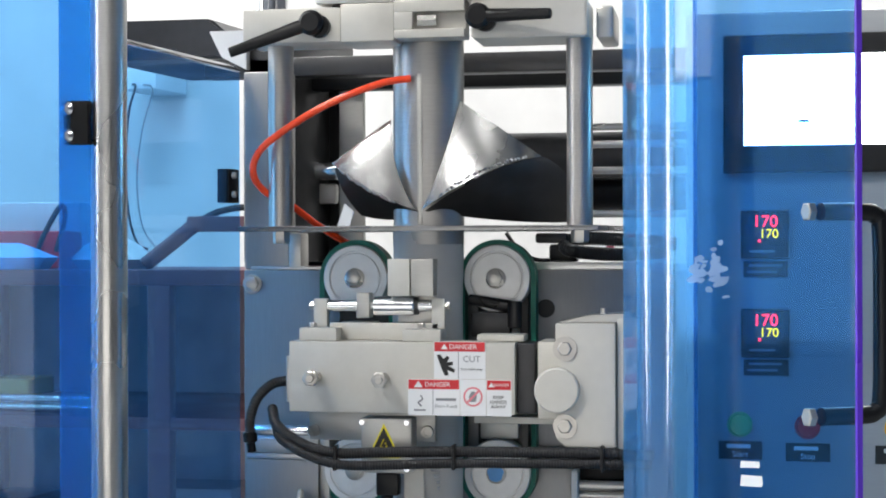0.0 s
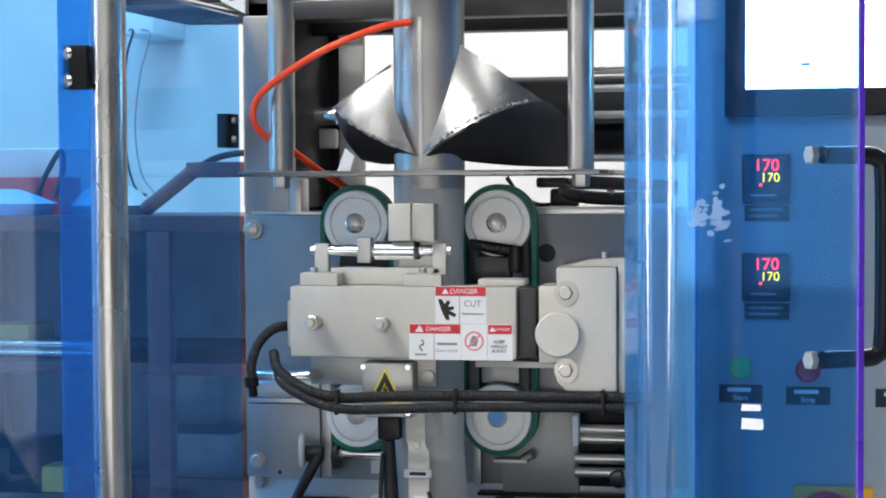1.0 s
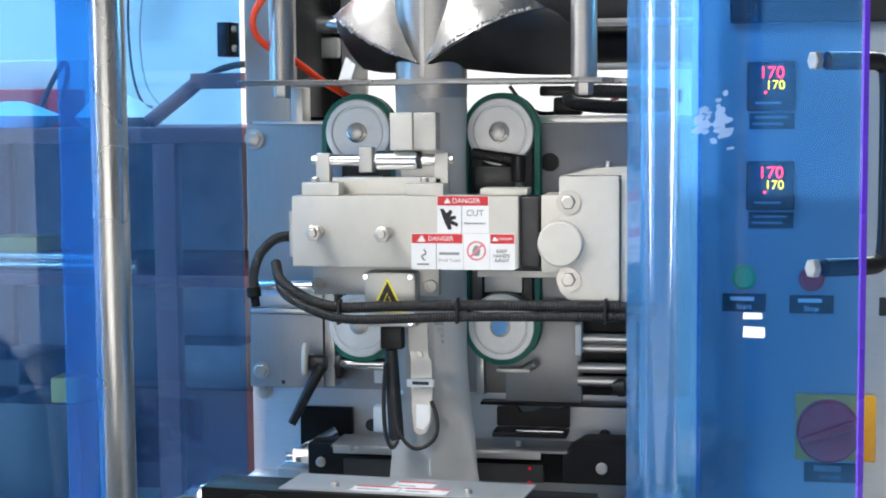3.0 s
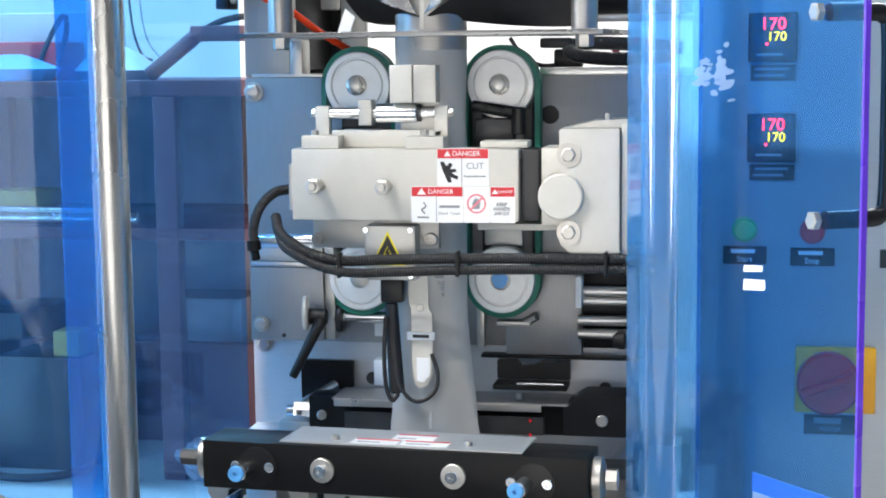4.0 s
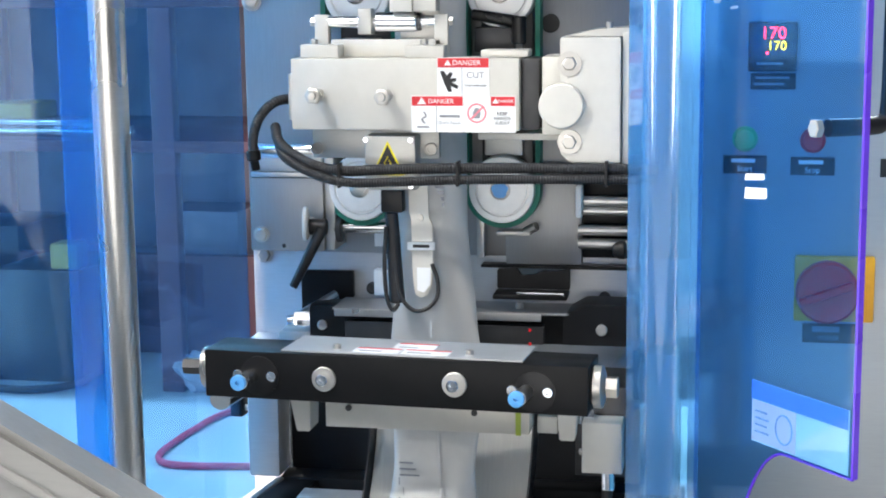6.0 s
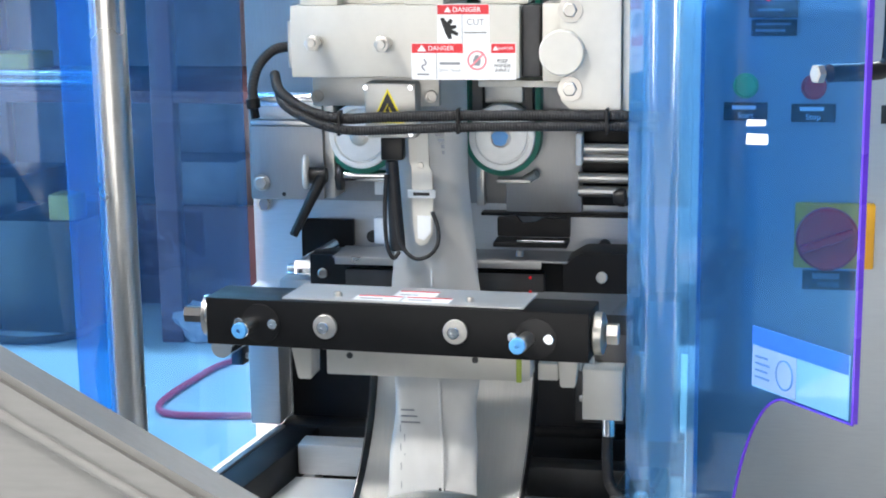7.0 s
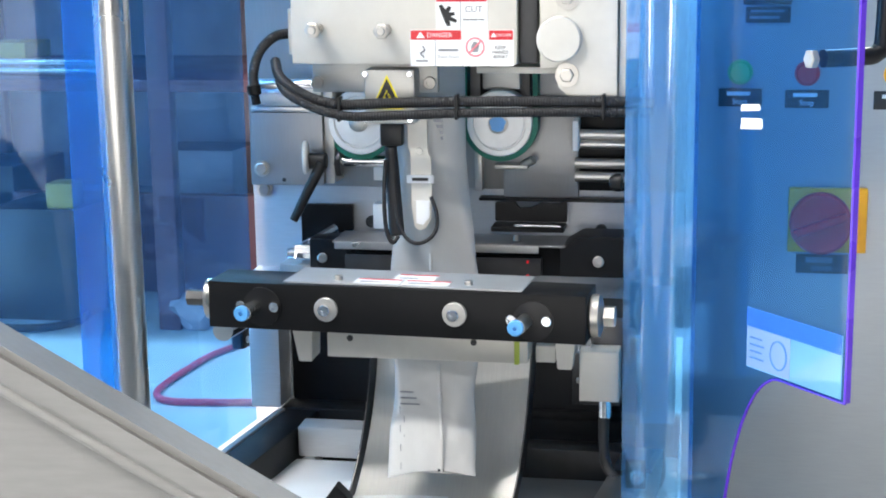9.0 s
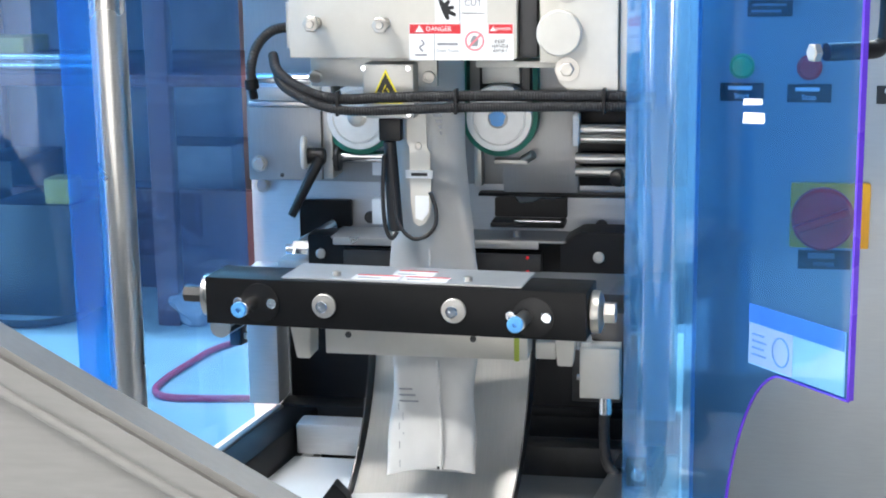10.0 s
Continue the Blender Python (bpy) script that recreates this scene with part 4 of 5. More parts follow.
solid("cable_gland", join(cyl((-0.679, 1.97, 0.816), (-0.678, 1.97, 0.806), 0.0072, seg=18, bev=0.001), cyl((-0.678, 1.97, 0.806), (-0.677, 1.972, 0.797), 0.0045, seg=14)), BLACK, (-0.678, 1.97, 0.80), "small metal cable gland", "cable gland")
solid("heater_cable", hose([(-0.660, 1.99, 0.838), (-0.648, 1.962, 0.823), (-0.618, 1.952, 0.806), (-0.585, 1.95, 0.799), (-0.545, 1.95, 0.8005), (-0.48, 1.95, 0.8025), (-0.40, 1.95, 0.8035), (-0.322, 1.95, 0.8035), (-0.28, 1.96, 0.802)], 0.0054, 14, 10, 0.0006), RUBBER, (-0.47, 1.95, 0.80), "black ribbed cable running across below the heater box", "cable", group="machine cables")
solid("heater_cable", hose([(-0.656, 1.985, 0.829), (-0.642, 1.955, 0.811), (-0.608, 1.945, 0.795), (-0.575, 1.942, 0.7885), (-0.53, 1.943, 0.7895), (-0.47, 1.946, 0.792), (-0.40, 1.946, 0.7935), (-0.322, 1.946, 0.7945), (-0.28, 1.95, 0.794)], 0.0048, 14, 10, 0.0006), RUBBER, (-0.47, 1.946, 0.79), "thinner black ribbed cable running across below the heater box", "cable", group="machine cables")
for x, z in ((-0.584, 0.7945), (-0.467, 0.7975), (-0.325, 0.799)):
    solid("cable_tie", box(x - 0.0016, x + 0.0016, 1.939, 1.957, z - 0.0115, z + 0.0125, 0.001), PLASTIC, (x, 1.95, z), "black cable tie round two cables", "cable tie", group="cable ties")

# ---- drive housings below the belts ----
lh = thing("shaft_housing", (-0.70, 2.12, 0.70), "grey steel shaft housing bolted to the panel", "housing", "shaft housings")
part("housing_body", box(-0.730, -0.652, 2.10, 2.159, 0.699, 0.776, 0.001), SHEET, lh)
part("housing_side", box(-0.6515, -0.641, 2.105, 2.159, 0.70, 0.80, 0.001), GREYBLOCK, lh)
part("cover_strip", box(-0.730, -0.652, 2.098, 2.159, 0.7765, 0.782, 0.001), STEEL_H, lh)
part("shaft", cyl((-0.729, 2.115, 0.803), (-0.655, 2.115, 0.803), 0.0085), CHROME, lh)
part("shaft_bed", box(-0.729, -0.652, 2.10, 2.159, 0.7825, 0.797, 0.001), GREYBLOCK, lh)
part("bolt", hexbolt((-0.717, 2.0998, 0.716), 0.0072, 0.007, (0, -1, 0), 0.0088), BOLT, lh)
part("pin_hole", cyl((-0.693, 2.0992, 0.704), (-0.693, 2.101, 0.704), 0.0022, seg=14), INK, lh)
part("cam_disc", lathe([(0, 0.015), (0.002, 0.0175), (0.005, 0.0175), (0.006, 0.015)], (-0.653, 2.062, 0.733), (-0.97, -0.12, 0), 32), NICKEL, lh, "bright clamping disc")
lv = part("hand_lever", join(cyl((-0.638, 2.06, 0.728), (-0.668, 2.045, 0.668), 0.0062, 0.0045, 14, 0.001), cyl((-0.657, 2.066, 0.729), (-0.634, 2.066, 0.729), 0.0085, seg=18, bev=0.001)), PLASTIC, lh, "black hand lever")
part("lever_post", cyl((-0.66, 2.07, 0.73), (-0.66, 2.105, 0.73), 0.005), BOLT, lh)
part("bushing", cyl((-0.6498, 2.12, 0.7215), (-0.634, 2.12, 0.7215), 0.015, seg=30, bev=0.001), DARKSTEEL, lh)
part("drive_shaft", cyl((-0.634, 2.12, 0.7225), (-0.58, 2.12, 0.7225), 0.0062), CHROME, lh)
part("shaft_block", box(-0.606, -0.584, 2.138, 2.159, 0.700, 0.735, 0.001), WHITE, lh)

rh = thing("shaft_housing", (-0.42, 2.12, 0.69), "plain grey sheet cover beside two round guide shafts", "housing", "shaft housings")
part("cover_plate", box(-0.464, -0.384, 2.1425, 2.159, 0.684, 0.79, 0.001), SHEET, rh)
part("white_stop", box(-0.3835, -0.3775, 2.10, 2.13, 0.739, 0.770, 0.0005), WHITE, rh)
# Thin black sheet stands for the shade in the gaps between shafts.
part("shadow_pocket", box(-0.3835, -0.33, 2.145, 2.1595, 0.692, 0.79, 0.0005), BLACK, rh, "black sheet painted as shade behind the shafts")
for z, r in ((0.7535, 0.0055), (0.7435, 0.0045), (0.7235, 0.0055), (0.7095, 0.0055)):
    part("guide_shaft", cyl((-0.3835, 2.125, z), (-0.328, 2.125, z), r), STEEL_H, rh)
part("end_plate", box(-0.3295, -0.322, 2.09, 2.159, 0.69, 0.79, 0.001), NICKEL, rh)
part("knob", lathe([(0, 0.005), (0.006, 0.0095), (0.012, 0.0095), (0.014, 0.005)], (-0.341, 2.085, 0.709), (1, 0, 0), 18), PLASTIC, rh)
part("bracket", box(-0.495, -0.487, 2.14, 2.159, 0.69, 0.74, 0.001), GREYBLOCK, rh)
part("catch", join(box(-0.47, -0.434, 2.125, 2.142, 0.716, 0.7205, 0.001), cyl((-0.440, 2.13, 0.720), (-0.428, 2.125, 0.7265), 0.0045, seg=14)), GREYBLOCK, rh)
part("foot_strip", box(-0.49, -0.322, 2.135, 2.159, 0.6805, 0.6835, 0.0005), BLACK, rh)

# ---- film sensor ----
sens = thing("film_sensor", (-0.54, 2.03, 0.65), "film mark sensor with black plug on a pale bracket", "sensor")
part("bracket", prism([(-0.535, 0.778), (-0.515, 0.778), (-0.515, 0.745), (-0.511, 0.741), (-0.511, 0.705), (-0.512, 0.678), (-0.517, 0.668), (-0.524, 0.665), (-0.530, 0.669), (-0.532, 0.69), (-0.532, 0.745), (-0.535, 0.75)], 2.018, 2.022, 0.0006), NICKEL, sens)
part("shiny_window", prism([(-0.527, 0.696), (-0.513, 0.696), (-0.5135, 0.679), (-0.520, 0.671), (-0.527, 0.673)], 2.0165, 2.0179), WHITE, sens, "bright pale sensor face")
part("body", box(-0.562, -0.5395, 2.008, 2.028, 0.752, 0.775, 0.002), PLASTIC, sens)
part("plug", cyl((-0.5525, 2.018, 0.752), (-0.5475, 2.016, 0.660), 0.0066, 0.0082, 18, 0.002), RUBBER, sens)
part("screw", capbolt((-0.523, 2.018, 0.7465), 0.0035, 0.003), BOLT, sens)
tag = part("tag", box(-0.5355, -0.507, 2.012, 2.0145, 0.7145, 0.7225, 0.0004), WHITE, sens, "small white tag")
bars(-0.530, -0.512, 0.7185, 1, 0.003, 2.0125, INK, tag, 0.0032, 7)
part("lead", hose([(-0.550, 2.014, 0.74), (-0.546, 2.010, 0.69), (-0.541, 2.006, 0.667), (-0.528, 2.004, 0.6545), (-0.514, 2.006, 0.657), (-0.505, 2.010, 0.668), (-0.505, 2.014, 0.684), (-0.511, 2.018, 0.70)], 0.0021, 10), RUBBER, sens)
part("lead", hose([(-0.556, 2.010, 0.738), (-0.558, 2.008, 0.70), (-0.556, 2.006, 0.668), (-0.550, 2.006, 0.654), (-0.544, 2.01, 0.660)], 0.0022, 10), RUBBER, sens)

EYE0 = spot((0.0, 0.0, 1.0))


def pushed(ob, k):
    """Moves a thing nearer or farther along the line from head height, keeping its look."""
    ob.location = EYE0 + (Vector(ob.location) - EYE0) * k
    ob.scale = (k, k, k)



# ---- rear sealing jaw ----
rj = thing("rear_jaw", (-0.49, 2.02, 0.60), "black rear cross seal jaw with a steel cover sheet darkened for shade under the jaws", "sealing jaw", "cross seal jaws")
part("jaw_bar", box(-0.633, -0.335, 1.985, 2.03, 0.628, 0.660, 0.0012), BLACK, rj)
# Cover uses the darker sheet material to imitate shade between the jaws.
part("cover_sheet", prism([(-0.603, 0.6605), (-0.366, 0.6605), (-0.366, 0.6622), (-0.603, 0.6622)], 1.962, 2.03, 0.0003), SHEET, rj, "steel cover sheet darkened for shade under the jaws")
part("sheet_lip", box(-0.597, -0.39, 1.9595, 1.9625, 0.6545, 0.662, 0.0008), STEEL_H, rj)
part("heater_face", box(-0.59, -0.39, 1.97, 1.9845, 0.630, 0.648, 0.001), DARKSTEEL, rj)
part("sheet_screw", capbolt((-0.417, 1.99, 0.6622), 0.004, 0.006, (0, 0, 1)), BOLT, rj)
part("face_bolt", capbolt((-0.617, 1.9845, 0.641), 0.005, 0.003), BOLT, rj)
part("side_bracket", prism([(-0.658, 0.640), (-0.658, 0.687), (-0.602, 0.687), (-0.602, 0.660), (-0.63, 0.655)], 2.045, 2.052, 0.0006), BLACK, rj)
part("base_block", box(-0.668, -0.598, 1.99, 2.05, 0.614, 0.632, 0.0012), GREYBLOCK, rj)
part("threaded_rod", join(cyl((-0.652, 2.0, 0.644), (-0.634, 2.0, 0.644), 0.0085, seg=6), cyl((-0.645, 2.005, 0.646), (-0.618, 2.04, 0.662), 0.0065, seg=18), cyl((-0.66, 2.0, 0.6415), (-0.65, 2.0, 0.6415), 0.006, seg=16)), CHROME, rj, "chrome threaded end rod")
blk = part("end_block", prism([(-0.372, 0.632), (-0.306, 0.632), (-0.306, 0.672), (-0.352, 0.672), (-0.372, 0.660)], 1.962, 2.02, 0.0012), BLACK, rj)
part("end_nut", lathe([(0, 0.016), (0.006, 0.018), (0.018, 0.018), (0.02, 0.013)], (-0.318, 1.985, 0.652), (1, 0, 0), 24), DARKSTEEL, rj)
part("face_bolt", capbolt((-0.331, 1.962, 0.648), 0.0055, 0.003), BOLT, blk)
for z in (0.631, 0.645):
    part("indicator", cyl((-0.402, 1.968, z), (-0.402, 1.966, z), 0.0016, seg=12), REDB, rj, "small red marker")
part("back_bracket", join(prism([(-0.462, 0.664), (-0.462, 0.684), (-0.442, 0.686), (-0.436, 0.677), (-0.424, 0.678), (-0.414, 0.684), (-0.402, 0.682), (-0.386, 0.686), (-0.386, 0.664)], 2.10, 2.108, 0.001), box(-0.462, -0.386, 2.06, 2.10, 0.659, 0.664, 0.001)), BLACK, frame_ob, "black bracket with scalloped cut-out")
part("bracket_lip", box(-0.434, -0.386, 2.055, 2.06, 0.6655, 0.6675, 0.0004), CHROME, frame_ob)
for x in (-0.66, -0.32):
    part("slide_rod", cyl((x, 1.80, 0.600), (x, 2.05, 0.600), 0.010), CHROME, rj)

# ---- front sealing jaw ----
pushed(rj, 1.054)

PIV = (-0.494, 1.775, 0.63)
TILT = -4.0


def jaw(bm):
    bmesh.ops.translate(bm, verts=bm.verts, vec=(0.006, 0, 0))
    return turned(bm, PIV, 0, 0, TILT)


fj = thing("front_jaw", (-0.50, 1.775, 0.55), "long black front cross seal jaw with screws and blue-tipped pins", "sealing jaw", "cross seal jaws")
part("jaw_bar", jaw(box(-0.675, -0.318, 1.770, 1.835, 0.6065, 0.6505, 0.0012)), BLACK, fj)
top = part("top_sheet", jaw(prism([(-0.603, 0.6508), (-0.378, 0.6508), (-0.378, 0.6522), (-0.603, 0.6522)], 1.776, 1.852, 0.0003)), FRAMEM, fj, "bright steel sheet on the bar")
for x in (-0.553, -0.428):
    part("sheet_screw", jaw(capbolt((x, 1.795, 0.6522), 0.004, 0.004, (0, 0, 1))), BOLT, top)
for x0, x1, y0, y1 in ((-0.535, -0.492, 1.782, 1.803), (-0.505, -0.466, 1.806, 1.832), (-0.489, -0.445, 1.782, 1.803)):
    st = part("danger_sticker", jaw(box(x0, x1, y0, y1, 0.6522, 0.6528, 0)), WHITE, top, "white and red danger sticker")
    part("red_band", jaw(box(x0 + 0.001, x1 - 0.001, y1 - 0.0045, y1 - 0.001, 0.6528, 0.6531, 0)), RED, st)
    part("text_bar", jaw(box(x0 + 0.006, x1 - 0.016, y0 + 0.004, y0 + 0.007, 0.6528, 0.6531, 0)), GREYINK, st)
for x, z in ((-0.556, 0.6285), (-0.4335, 0.6295)):
    w = part("spring_washer", jaw(lathe([(0, 0.0112), (0.003, 0.0112), (0.0038, 0.0104), (0.0038, 0.005)], (x, 1.7698, z), (0, -1, 0), 32)), GREYBLOCK, fj, "pale spring washer")
    part("cap_screw", jaw(capbolt((x, 1.7665, z), 0.0055, 0.007)), CHROME, w)
for x, z in ((-0.625, 0.628), (-0.367, 0.6265)):
    pin = part("guide_pin", jaw(join(cyl((x, 1.7698, z), (x - 0.002, 1.742, z - 0.001), 0.0066, seg=24, bev=0.0008))), STEEL, fj, "steel guide pin")
    tip = part("blue_tip", jaw(lathe([(0, 0.0072), (0.004, 0.0072), (0.005, 0.0064), (0.005, 0.002), (0.001, 0.002)], (x - 0.002, 1.742, z - 0.001), (0, -1, 0), 24)), BLUEHOSE, pin, "blue pin tip")
    part("dark_ring", jaw(lathe([(0, 0.0185), (0.0012, 0.0185), (0.0016, 0.017)], (x + 0.006, 1.7698, z), (0, -1, 0), 36)), PLASTIC, fj)
    for dx in (-0.0135, 0.019):
        part("small_screw", jaw(capbolt((x + dx, 1.7684, z + 0.001), 0.0047, 0.005)), CHROME, fj)
for s, x in ((-1, -0.675), (1, -0.318)):
    n = part("end_nut", jaw(lathe([(0, 0.014), (0.003, 0.0195), (0.010, 0.0195), (0.012, 0.014)], (x + s * 0.0004, 1.80, 0.628), (s, 0, 0), 26)), BOLT, fj, "dull steel end collar")
    part("lock_nut", jaw(cyl((x + s * 0.014, 1.80, 0.628), (x + s * (0.024 if s > 0 else 0.032), 1.80, 0.628), 0.010 if s > 0 else 0.008, seg=6)), BOLT if s > 0 else DARKSTEEL, n)
lower = part("cutter_block", box(-0.573, -0.379, 1.84, 1.885, 0.569, 0.5935, 0.0012), NICKEL, fj, "pale cutter block")
part("flange_plate", box(-0.617, -0.40, 1.838, 1.90, 0.594, 0.597, 0.0005), NICKEL, fj)
part("hang_block", prism([(-0.609, 0.593), (-0.589, 0.593), (-0.590, 0.562), (-0.603, 0.562)], 1.845, 1.885, 0.001), NICKEL, fj)
part("jaw_back", box(-0.60, -0.39, 1.836, 1.86, 0.5975, 0.650, 0.001), DARKSTEEL, fj)
part("hang_block", prism([(-0.357, 0.594), (-0.337, 0.594), (-0.340, 0.560), (-0.354, 0.560)], 1.86, 1.885, 0.001), NICKEL, fj)
part("small_block", box(-0.375, -0.356, 1.862, 1.885, 0.566, 0.582, 0.001), NICKEL, fj)
part("lime_tape", box(-0.3915, -0.3865, 1.838, 1.88, 0.568, 0.5937, 0.001), LIME, fj, "lime green insulation tape")
part("block_screw", capbolt((-0.548, 1.84, 0.588), 0.003, 0.002), DARKSTEEL, lower)
part("block_screw", capbolt((-0.428, 1.84, 0.588), 0.003, 0.002), DARKSTEEL, lower)

# ---- discharge chute ----
chute = thing("discharge_chute", (-0.48, 1.9, 0.397), "curved brushed stainless discharge chute below the jaws", "chute")
bm = bmesh.new()
rows = []
for k in range(25):
    u = k / 24
    z = 0.575 - 0.178 * u
    y = 1.985 - 0.03 * u - 0.09 * u ** 3
    row = []
    for j in range(17):
        v = j / 16 * 2 - 1
        row.append(bm.verts.new((-0.479 - 0.004 * u + v * 0.0805, y + 0.014 * (1 - v * v), z)))
    rows.append(row)
for a, b in zip(rows, rows[1:]):
    for j in range(16):
        bm.faces.new((a[j], a[j + 1], b[j + 1], b[j]))
bmesh.ops.solidify(bm, geom=bm.faces[:], thickness=0.0015)
part("slide_sheet", bm, SATIN, chute)
for s in (-1, 1):
    bm = bmesh.new()
    prev = None
    for k in range(25):
        u = k / 24
        z = 0.575 - 0.178 * u
        y = 1.985 - 0.03 * u - 0.09 * u ** 3
        x = -0.479 - 0.004 * u + s * 0.0815
        cur = [bm.verts.new((x, y + 0.004, z)), bm.verts.new((x, y - 0.022, z)), bm.verts.new((x + s * 0.0014, y - 0.022, z)), bm.verts.new((x + s * 0.0014, y + 0.004, z))]
        if prev:
            for j in range(4):
                bm.faces.new((prev[j], prev[(j + 1) % 4], cur[(j + 1) % 4], cur[j]))
        prev = cur
    part("side_lip", bm, DARKSTEEL, chute)
solid("black_stop", prism([(-0.576, 0.421), (-0.532, 0.421), (-0.538, 0.445), (-0.550, 0.457)], 1.78, 1.80, 0.001), BLACK, (-0.55, 1.79, 0.421), "black angled stop block on the tray", "stop block")

# ---- bag hanging below the jaws ----
bag = thing("filled_bag", (-0.495, 1.90, 0.44), "white printed plastic bag hanging below the jaws", "bag")
bm = bmesh.new()
rows = []
for k in range(33):
    u = k / 32
    z = 0.560 - 0.112 * u
    row = []
    full = math.sin(math.pi * min(1, 0.06 + u * 0.90)) ** 0.6
    for j in range(40):
        a = 6.283185 * j / 40
        half = 0.0405 + 0.005 * u ** 3 + 0.0012 * math.sin(9 * u + 2)
        wr = 1 + 0.16 * noise.noise((3 * math.cos(a), 3 * math.sin(a), 6 * u)) + 0.10 * noise.noise((9 * math.cos(a), 9 * math.sin(a), 16 * u))
        row.append(bm.verts.new((-0.476 - 0.004 * u + half * math.cos(a), 1.890 - 0.018 * u + (0.002 + 0.015 * full) * math.sin(a) * wr, z - 0.004 * (u > 0.8) * (u - 0.8) * 5 * math.cos(2 * a) + 0.003 * u * math.cos(a))))
    rows.append(row)
for a, b in zip(rows, rows[1:]):
    for j in range(40):
        bm.faces.new((a[j], a[(j + 1) % 40], b[(j + 1) % 40], b[j]))
bm.faces.new(rows[0])
bm.faces.new(rows[-1][::-1])
part("film_body", bm, FOIL, bag)
part("back_seam", hose([(-0.470, 1.8745, 0.558), (-0.467, 1.862, 0.52), (-0.465, 1.858, 0.48), (-0.467, 1.8665, 0.452)], 0.0016, 8), FOIL, bag, "pale back seam")
for k in range(3):
    part("print_bar", box(-0.507, -0.494 + 0.003 * k, 1.8655, 1.8662, 0.530 - 0.006 * k, 0.5315 - 0.006 * k, 0), GREYINK, bag)
for k in range(7):
    part("print_bar", box(-0.508 + 0.004 * (k % 2), -0.5073 + 0.004 * (k % 2), 1.8655, 1.8662, 0.452 + 0.0095 * k, 0.459 + 0.0095 * k, 0), GREYINK, bag)
part("date_mark", box(-0.471, -0.465, 1.8655, 1.8662, 0.4515, 0.4545, 0), INK, bag)

# ---- valve block ----
vb_ = thing("valve_block", (-0.318, 1.90, 0.45), "pale square valve block with cable gland and black cable", "valve")
part("body", box(-0.338, -0.300, 1.885, 1.92, 0.524, 0.573, 0.001), NICKEL, vb_)
part("gland", cyl((-0.314, 1.90, 0.5235), (-0.314, 1.90, 0.505), 0.0062, seg=20, bev=0.0008), CHROME, vb_)
part("cable", hose([(-0.314, 1.90, 0.505), (-0.314, 1.90, 0.48), (-0.311, 1.898, 0.458), (-0.302, 1.892, 0.446), (-0.288, 1.885, 0.44)], 0.0055, 12, 10, 0.0004), RUBBER, vb_)
part("side_screw", capbolt((-0.3385, 1.90, 0.541), 0.003, 0.003, (-1, 0, 0)), BOLT, vb_)
part("holder", box(-0.335, -0.303, 1.921, 2.02, 0.53, 0.60, 0.001), DARKSTEEL, vb_)
solid("perforated_box", box(-0.375, -0.325, 2.05, 2.10, 0.48, 0.545, 0.001), DARKSTEEL, (-0.35, 2.075, 0.48), "dark perforated box inside the frame", "box")
solid("cable_coil", hose([(-0.30, 2.19, 0.992), (-0.35, 2.185, 0.989), (-0.398, 2.19, 0.993), (-0.408, 2.21, 1.001), (-0.39, 2.23, 1.006), (-0.34, 2.235, 1.004), (-0.29, 2.23, 1.0)], 0.0075, 12, 10, 0.0006), RUBBER, (-0.35, 2.2, 0.982), "black ribbed conduit lying on the panel top", "cable", group="machine cables")
solid("solenoid_valve", join(box(-0.425, -0.395, 2.2, 2.23, 0.981, 1.0, 0.003), box(-0.44, -0.405, 2.2, 2.23, 1.001, 1.012, 0.003)), PLASTIC, (-0.41, 2.21, 0.981), "black solenoid valve on the panel top", "valve")
solid("thin_cable", hose([(-0.468, 2.19, 1.012), (-0.455, 2.19, 0.995), (-0.437, 2.19, 0.984), (-0.42, 2.19, 0.983)], 0.0022, 8), RUBBER, (-0.45, 2.19, 0.99), "thin black cable bending onto the panel", "cable", group="machine cables")
solid("red_hose_end", cyl((-0.366, 2.25, 0.984), (-0.366, 2.25, 1.012), 0.0045, seg=14), REDHOSE, (-0.366, 2.25, 0.982), "short red hose end", "hose")

# ---- control cabinet ----
cab = thing("control_cabinet", (0.0, 2.3, 0.0), "brushed stainless control cabinet with lit screen, temperature controllers and switches", "control cabinet")
part("body", box(-0.262, 0.40, 2.10, 2.55, 0.06, 1.232, 0.004), PAINT, cab)
part("plinth", box(-0.24, 0.38, 2.13, 2.52, 0.0, 0.06, 0.002), BLACK, cab)
hmi = part("touch_panel", box(-0.224, 0.02, 2.086, 2.0998, 1.072, 1.208, 0.003), PLASTIC, cab, "dark touch panel frame")
part("screen", box(-0.203, 0.0, 2.0845, 2.0858, 1.099, 1.187, 0), SCREEN, hmi, "white glowing touch screen")
part("screen_icon", box(-0.150, -0.140, 2.0838, 2.0844, 1.121, 1.1235, 0), GREYINK, hmi)


